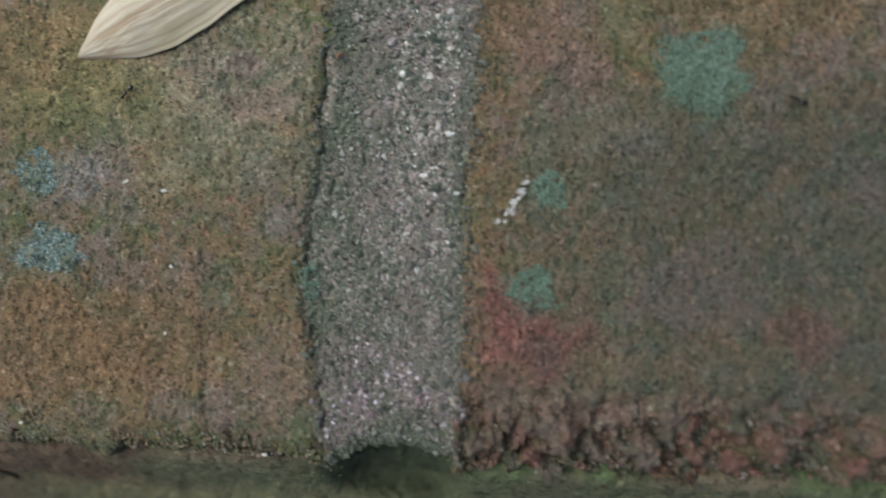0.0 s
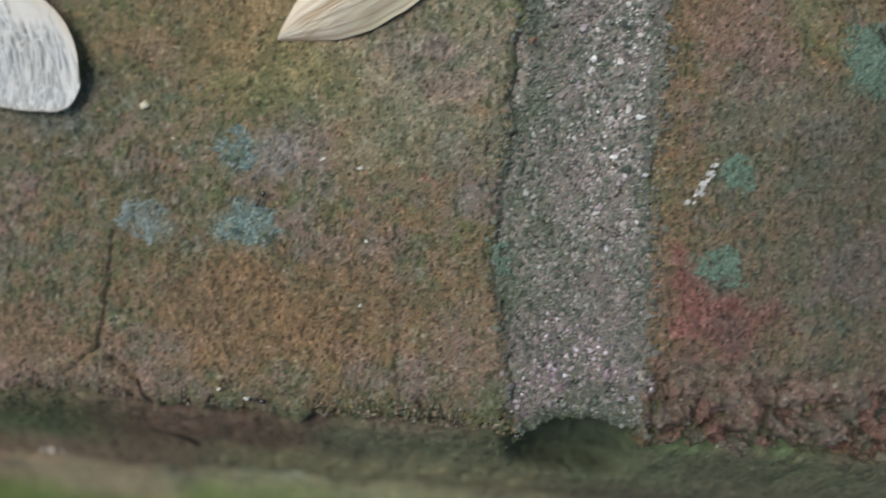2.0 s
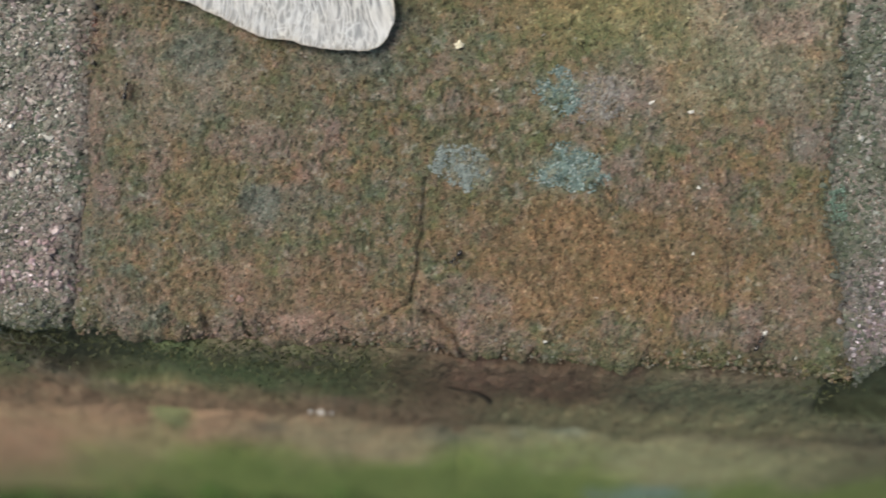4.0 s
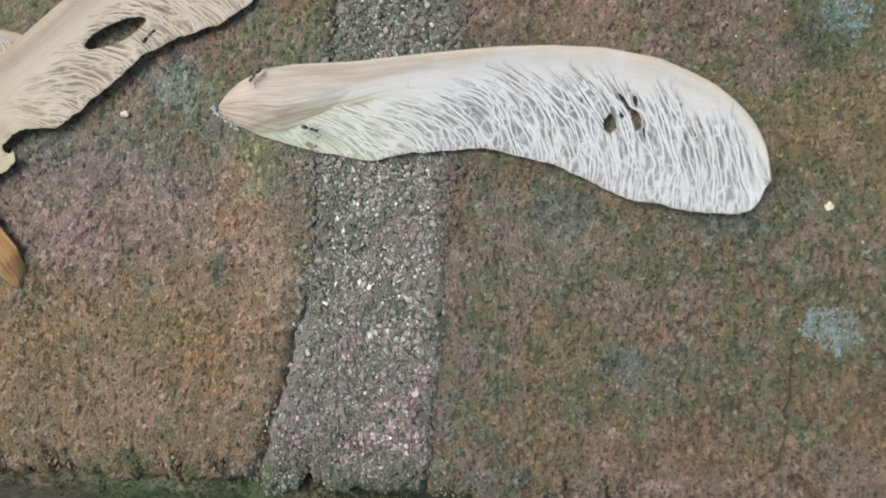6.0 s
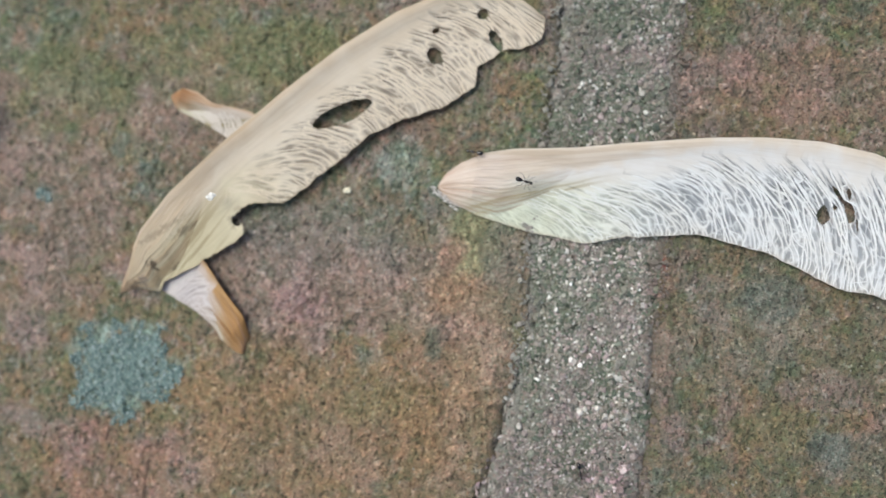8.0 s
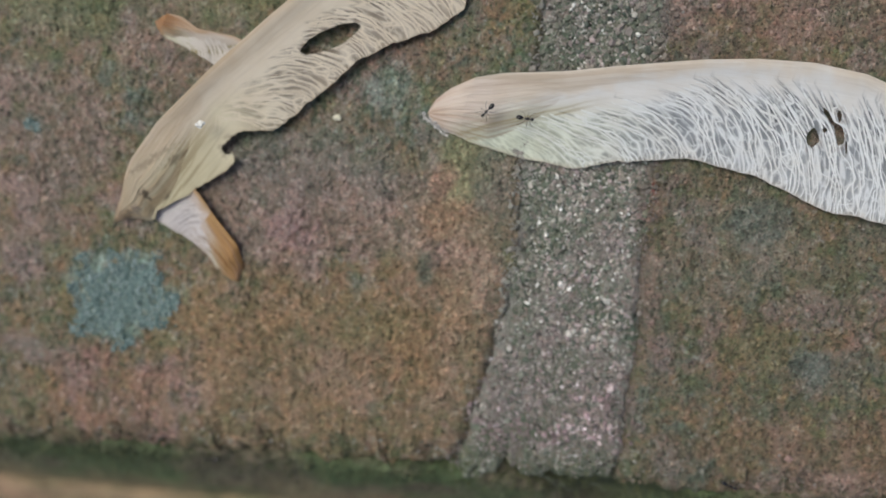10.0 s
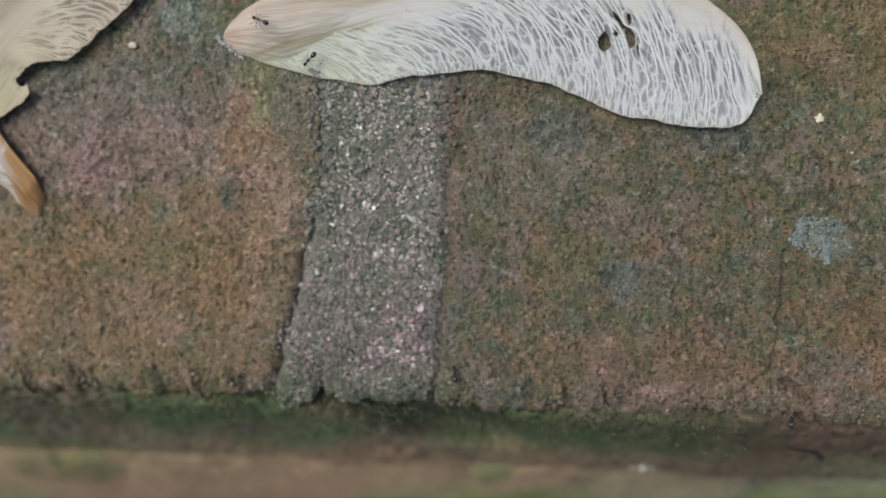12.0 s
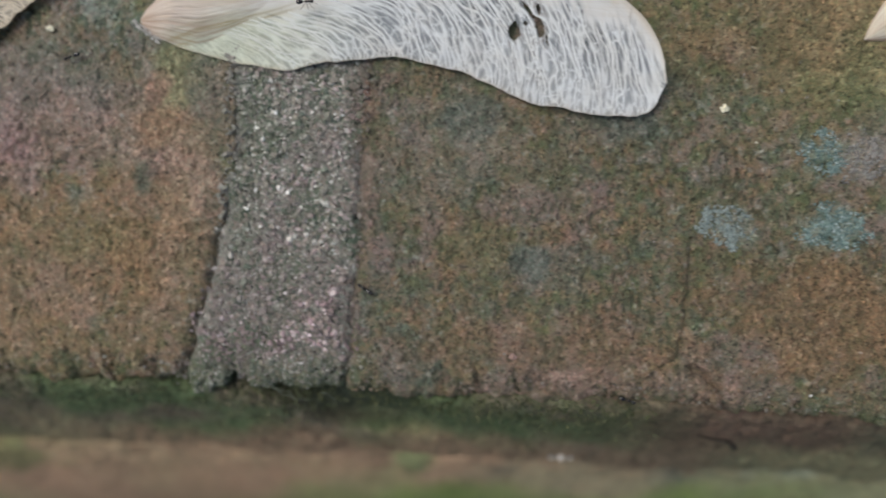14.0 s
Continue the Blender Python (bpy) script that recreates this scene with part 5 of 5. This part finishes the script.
CREAM_RIB, WHITE_WEB = (0.71, 0.64, 0.545), (0.40, 0.43, 0.45)
white_key = maple_key("maple_key", "large pale maple key with white papery netted wing",
          [(0, 0.6), (0.4, 1.3), (1.7, 2.6), (3.8, 3.8), (6.3, 4.6), (11.7, 5.6), (17.2, 7.0), (23.7, 8.5), (28.5, 9.3), (33.3, 9.7), (38.0, 9.4), (40.4, 8.7), (42.7, 7.9), (44.2, 7.0), (45.6, 6.0), (46.5, 5.1), (47.3, 4.0), (47.9, 2.9), (48.3, 1.7), (48.6, 0.7)],
          [(0, -0.5), (1.6, -1.3), (4.4, -2.0), (7.5, -2.4), (10.6, -2.7), (14.3, -2.85), (17.7, -1.7), (23.9, -0.3), (27.0, -0.55), (30.0, -0.9), (33.0, -1.7), (35.6, -2.6), (37.4, -3.15), (39.8, -3.0), (41.7, -3.3), (44.6, -3.15), (46.2, -3.1), (47.3, -2.7), (47.9, -2.1), (48.3, -1.3), (48.6, -0.6)],
          pose(-5.3716 * CM, 0.9149 * CM, 0.0, 0, 0, -8.5), 10.5, 0.85, [(0, 0.3), (10, 0.3), (25, 0.45), (40, 0.6), (48.6, 0.8)],
          [(34.6, 3.2, 0.58, 0.95, 10), (35.5, 4.1, 0.27, 0.27, 0), (36.8, 3.9, 0.50, 1.15, 20), (35.6, 5.3, 0.95, 0.24, -48), (36.5, 5.5, 0.25, 0.55, 25), (37.6, 3.0, 0.13, 0.75, 12)],
          WHITE_WING, (CREAM_RIB, WHITE_WEB, (0.68, 0.59, 0.51), (0.78, 0.81, 0.82)), 301, 0.10, web_clear=0.42, vein_half=0.135, net_long=1.5, net_wide=0.98, ribbed=0.5)
rng_scar = np.random.default_rng(310)
along = rng_scar.random(150)
part("stalk_scar", grains_mesh("stalk_scar", rng_scar, -0.055 + 0.26 * along + rng_scar.normal(0, 0.012, 150), -0.005 - 0.135 * along**0.8 + rng_scar.normal(0, 0.016, 150), rng_scar.uniform(0.01, 0.05, 150), rng_scar.uniform(0.003, 0.009, 150), 0.6, FLUFF, 0.5), white_key.children[1], "white fluffy stalk scar")
maple_key("maple_key", "torn tan maple key with worm holes in its wing",
          [(0, 0.15), (0.5, 0.7), (2.4, 1.6), (5.2, 3.7), (9.3, 5.2), (16.5, 6.6), (23.4, 7.5), (30, 8.2), (36.2, 8.2), (40.7, 7.5), (44.5, 5.7), (46.7, 2.8), (47.4, 0.3)],
          [(0, -0.15), (1.4, -0.35), (2.5, -1.2), (3.3, -1.9), (3.9, -1.9), (4.3, -1.4), (5.7, -1.6), (8.3, -1.8), (11.4, -1.8), (12.9, -1.75), (13.6, -1.6), (13.75, -1.3), (13.85, 0.6), (15.3, 0.35), (18.2, -1.3), (20.5, -1.2), (23.2, -0.8), (28, -0.1), (30.9, -0.4), (35.1, -1.6), (38.8, -1.5), (39.9, -0.1), (42, -0.2), (42.9, 0.2), (44.3, -0.9), (46, -1.25), (46.8, -0.7), (47.4, 0.0)],
          pose(-8.3665 * CM, -0.1505 * CM, 0.0, 0, 0, 33.33), 10.7, 0.9, [(0, 0.7), (10.7, 0.9), (25.7, 0.9), (40.7, 0.5), (47.4, 0.5)],
          [(27, 2.9, 3.0, 0.90, -9), (37.1, 2.9, 0.78, 0.88, 0), (42.9, 3.8, 0.60, 0.52, 0), (38.45, 4.9, 0.38, 0.26, 0), (42.65, 1.1, 0.50, 1.05, 0), (13.85, -0.25, 1.0, 0.72, 0)],
          TAN_WING, ((0.60, 0.505, 0.38), (0.41, 0.365, 0.31), (0.47, 0.40, 0.29), (0.71, 0.65, 0.54)), 302, 0.16, cream=0.09, web_clear=0.48, vein_half=0.15, net_long=3.4, net_wide=0.85, solid_to=15.7, crease_line=(0.42, -3.5, 2.6, 2.2, 15.7), crease_tone=(0.36, 0.30, 0.18), ribbed=0.5,
          fold_shade=[(4.7, 0.2, 0.35, 0.6, (0.03, 0.022, 0.014), 0.85), (6.8, -1.0, 0.8, 0.3, (0.05, 0.04, 0.025), 0.7), (3.1, -0.5, 0.7, 0.5, (0.12, 0.10, 0.085), 0.7), (1.7, -0.3, 0.9, 0.4, (0.06, 0.045, 0.03), 0.6), (9.2, 1.5, 1.8, 0.35, (0.07, 0.055, 0.035), 0.5), (6.7, 2.6, 2.4, 0.4, (0.08, 0.066, 0.045), 0.4)])
maple_key("maple_key", "small brown maple key half under the torn one",
          [(0, 0.1), (0.6, 1.6), (2.4, 2.8), (4.2, 3.0), (5.8, 3.2), (8.1, 3.7), (9.8, 3.8), (12.5, 1.2)], [(0, -0.1), (1.2, -0.4), (2.3, -0.4), (3.8, -0.05), (6.1, -0.3), (9.9, -1.3), (12.5, 0.8)],
          pose(-7.17 * CM, -0.70 * CM, 0.0, 0, 0, 136.0), 6.2, 0.8, [(0, 0.15), (6, 0.2), (12.5, 0.25)], [],
          TAN_WING, ((0.46, 0.28, 0.12), (0.50, 0.46, 0.46), (0.46, 0.26, 0.10), (0.68, 0.65, 0.64)), 303, 0.05, 0.4, True, web_clear=0.15, vein_half=0.16, net_wide=0.6, crease_line=(0.05, 0.3, 1.6, 0.3, 9.0), crease_tone=(0.22, 0.11, 0.04), ribbed=0.6)
maple_key("maple_key", "small rusty-tipped maple key under the torn one",
          [(0, 0.1), (1.0, 1.1), (2.6, 1.4), (4.4, 1.0), (8.0, 1.8), (10, 1.5), (11, 0.3)], [(0, -0.1), (1.2, -1.0), (3.2, -1.0), (5.5, -1.2), (8.5, -1.6), (10, -1.3), (11, 0.0)],
          pose(-7.955 * CM, 1.748 * CM, 0.0, 0, 0, -23.6), 4.0, 0.7, [(0, 0.2), (6, 0.2), (11, 0.1)], [],
          TAN_WING, ((0.55, 0.40, 0.27), (0.62, 0.58, 0.52), (0.42, 0.23, 0.11), (0.70, 0.66, 0.60)), 304, 0.05, web_clear=0.12, vein_half=0.2, net_wide=0.7)
maple_key("maple_key", "plump striped tan maple key",
          [(0, 0.1), (1.4, 1.3), (3.0, 2.4), (6.5, 3.8), (10.5, 4.3), (16, 4.6), (24, 6.2), (33, 7.2), (40, 5.0), (43, 0.3)],
          [(0, -0.1), (2.7, -1.3), (5.2, -2.5), (8.3, -3.05), (11.8, -2.75), (15.4, -2.0), (18, -2.0), (25, -1.6), (33, -2.6), (40, -3.2), (43, 0.0)],
          pose(1.252 * CM, 0.593 * CM, 0.0, 0, 0, 23.71), 19.0, 1.35, [(0, 0.3), (12, 0.4), (30, 1.0), (43, 1.4)], [],
          TAN_WING, ((0.74, 0.65, 0.51), (0.60, 0.57, 0.52), (0.84, 0.775, 0.655), (0.80, 0.76, 0.67)), 305, 0.02, 1.0, crease_line=(0.10, -0.9, 2.4, 0.8, 26.0), crease_tone=(0.52, 0.40, 0.27), wing_from=0.9, ribbed=0.45, solid_to=27.0)


crumb(-7.42, 0.76, 0.04, CHALK, "white crumb lying on the torn maple key", 251, 1.5).location.z = 0.0026


def leaf_scrap():
    s, t = np.meshgrid(np.linspace(0, 1, 30), np.linspace(-1, 1, 21), indexing="ij")
    x, y = 1.6 * s, 0.5 * t * np.sin(np.pi * s) ** 0.7 * (1 + 0.2 * fbm(s * 8, t, 0.9, 3, 320))
    z = 0.06 + 0.15 * t**2 + 0.05 * fbm(x, y, 0.5, 3, 321)
    ob = thing("dead_leaf", mesh_of("dead_leaf", np.stack([x, y, z], -1).reshape(-1, 3) * CM, grid_faces(30, 21), DEAD_LEAF), "curled dark brown scrap of dead leaf", "leaf")
    ob.modifiers.new("thickness", "SOLIDIFY").thickness = 0.0002
    ob.matrix_world = pose(-10.35 * CM, 0.75 * CM, 0.0, 0, 0, 88)


leaf_scrap()


# ---- ants ----
ANT_MM = 0.00088


def blob(cx, cz, rx, ry, rz, pinch=0.0):
    """A smooth body segment in mm."""
    a, b = np.meshgrid(np.linspace(0, np.pi, 11), np.linspace(0, 2 * np.pi, 14, endpoint=False), indexing="ij")
    x = np.cos(a)
    r = np.sin(a) * (1 - pinch * x)
    v = np.stack([cx + rx * x, ry * r * np.cos(b), cz + rz * r * np.sin(b)], -1).reshape(-1, 3)
    i = np.arange(11 * 14).reshape(11, 14)
    f = np.stack([i[:-1], np.roll(i, -1, 1)[:-1], np.roll(i, -1, 1)[1:], i[1:]], -1).reshape(-1, 4)
    return v * ANT_MM, f


def make_ant():
    head = None
    ant = thing("ant", None, "tiny glossy dark brown ant crawling", "ant", "ants")
    for name, spec in (("head", (0.72, 0.30, 0.21, 0.18, 0.15, -0.15)), ("thorax", (0.28, 0.32, 0.29, 0.13, 0.14, 0.1)), ("petiole", (-0.08, 0.28, 0.08, 0.06, 0.08)), ("gaster", (-0.50, 0.31, 0.38, 0.24, 0.22, 0.15))):
        segment = part(name, mesh_of(name, *blob(*spec), ANT_SHELL), ant)
        head = segment if name == "head" else head
    for side in (1, -1):
        for x0, x1, knee in ((0.42, 0.95, 0.7), (0.28, 0.30, 0.3), (0.14, -0.55, -0.2)):
            leg = [(x0, 0.09 * side, 0.26), (0.5 * (x0 + knee), 0.32 * side, 0.42), (knee, 0.52 * side, 0.30), (x1, 0.72 * side, 0.01), (x1 + 0.08 * np.sign(x1), 0.78 * side, 0.01)]
            part("leg", mesh_of("leg", *[a * ANT_MM if n == 0 else a for n, a in enumerate(tube(leg, np.array([0.028, 0.028, 0.024, 0.017, 0.014]), 5))], ANT_LEG), ant)
        feeler = [(0.88, 0.07 * side, 0.36), (1.02, 0.24 * side, 0.46), (1.22, 0.30 * side, 0.36), (1.34, 0.30 * side, 0.28)]
        part("antenna", mesh_of("antenna", *[a * ANT_MM if n == 0 else a for n, a in enumerate(tube(feeler, 0.014, 5))], ANT_LEG), head)
    return ant


# Each ant's way: seconds, x and y in cm, height in mm.
WAYS = [
    [(0, 1.72, 0.27, 0), (0.4, 1.52, 0.06, 0), (0.6, 1.55, -0.14, 0), (1, 1.47, -0.31, 0), (1.5, 1.27, -0.57, 0), (2, 1.13, -0.88, 0), (2.2, 1.06, -0.98, 0), (4.3, -0.08, -2.08, 0), (4.5, -0.04, -2.22, 0), (5, 0.0, -2.41, 0), (5.2, 0.0, -2.5, 0), (5.5, -0.2, -2.52, 0), (6.2, -0.25, -2.6, -0.6), (7.5, -1.0, -2.78, -1.6), (10.5, 1.6, -2.98, -1.6), (12.5, -0.9, -2.62, -0.6), (13, -1.17, -2.56, -0.2), (14, -0.9, -2.66, -0.8)],
    [(0, 7.46, 0.04, 0), (0.4, 7.15, 0.2, 0), (0.6, 7.1, 0.28, 0), (1, 7.0, 0.43, 0), (1.2, 6.97, 0.43, 0), (1.5, 6.83, 0.45, 0), (2, 6.62, 0.51, 0), (4, 6.2, 1.9, 0), (8, 6.6, 4.5, 0), (14, 8.0, 6.0, 0)],
    [(0, 3.0, -2.92, -1.2), (1, 2.42, -2.92, -1.4), (1.2, 2.19, -2.88, -1.2), (1.5, 1.74, -2.78, -0.6), (2, 1.11, -2.72, -0.4), (2.2, 1.2, -2.7, -0.3), (4.3, 2.7, -2.6, 0), (8, 2.9, 0.4, 0), (14, 3.0, 3.0, 0)],
    [(0, -3.1, -1.6, 0), (4, -2.95, -0.4, 0), (4.3, -2.85, -0.3, 0), (4.5, -2.67, -0.26, 0), (4.6, -2.51, -0.1, 0), (5, -2.13, 0.15, 0), (5.6, -1.6, 0.6, 0), (9, -0.9, 0.7, 0), (14, -1.5, 0.8, 0)],
    [(0, -4.1, 3.5, 0), (6, -3.9, 3.0, 0), (8, -4.01, -1.64, 0), (10, -2.5, -2.5, 0), (10.5, -2.49, -2.32, 0), (11, -2.39, -2.33, 0), (11.5, -3.41, -2.24, 0), (12, -3.31, -2.24, 0), (12.5, -2.81, -2.18, 0), (13, -2.47, -1.67, 0), (13.5, -3.14, -1.71, 0), (14, -3.3, -1.6, 0)],
    [(0, -3.6, 0.98, 1.6), (4.6, -4.9, 0.7, 1.4), (5.2, -5.03, 0.81, 1.4), (5.5, -4.81, 0.91, 2.0), (6, -4.51, 0.69, 1.3), (6.5, -4.55, 0.83, 1.9), (7, -4.9, 0.96, 2.0), (7.5, -5.0, 1.1, 1.7), (8, -4.59, 0.96, 2.2), (10.3, -4.45, 0.85, 2.0), (10.5, -4.19, 0.93, 1.9), (12, -4.94, 0.98, 2.0), (12.5, -4.99, 0.95, 2.0), (13, -5.27, 0.89, 0.8), (13.5, -4.57, 0.97, 2.2), (14, -3.78, 0.99, 1.7)],
    [(0, -4.9, 1.6, 0), (5, -5.1, 1.3, 0), (5.5, -5.03, 1.12, 1.0), (6, -4.99, 1.17, 1.2), (6.5, -5.36, 0.92, 0.3), (7, -5.03, 1.17, 1.2), (7.5, -4.59, 1.32, 1.0), (8, -5.03, 1.23, 1.0), (10.3, -4.71, 0.91, 2.2), (10.5, -4.47, 1.03, 2.0), (12, -4.53, 0.65, 1.2), (12.5, -5.39, 0.82, 0.2), (14, -6.0, 0.6, 0)],
    [(0, -6.8, 0.9, 3.2), (5.5, -6.1, 1.3, 2.2), (6, -5.9, 1.49, 2.0), (6.5, -5.69, 1.7, 1.9), (6.8, -5.48, 2.0, 1.7), (7, -5.42, 2.14, 0.3), (7.3, -5.4, 2.2, 0), (8, -5.6, 2.4, 0), (14, -5.9, 2.5, 0)],
    [(0, -4.2, -2.7, -3.0), (5, -5.1, -2.62, -2.0), (5.2, -5.18, -2.6, -1.8), (5.5, -5.79, -2.52, -1.6), (6, -5.84, -2.52, -1.6), (10, -7.5, -2.5, -2.0), (14, -8.5, -2.6, -2.2)],
]


def crawl(ant, way):
    rows, last = [], None
    for k, (t, x, y, h) in enumerate(way):
        a, b = way[max(k - 1, 0)], way[min(k + 1, len(way) - 1)]
        head = math.degrees(math.atan2(b[2] - a[2], b[1] - a[1]))
        if last is not None:
            turn = (head - last + 180) % 360 - 180
            head = last + max(-80, min(80, turn))
        last = head
        rows.append((t, pose(x * CM, y * CM, (h + 0.16) * 0.001, 0, 0, head)))
    walk(ant, rows)


first_ant = make_ant()
swarm = [first_ant] + [copy_thing(first_ant, pose(0, 0, 0)) for _ in WAYS[1:]]
rng_load = np.random.default_rng(400)
part("carried_crumb", grains_mesh("carried_crumb", rng_load, np.array([0.093, 0.105, 0.117]), np.array([0.0, 0.004, -0.004]), np.array([0.029, 0.029, 0.034]), np.array([0.016, 0.015, 0.013]), 0.6, CHALK), swarm[2], "white crumb held in its jaws")


def motions():
    for ant, way in zip(swarm, WAYS):
        crawl(ant, way)


motions()
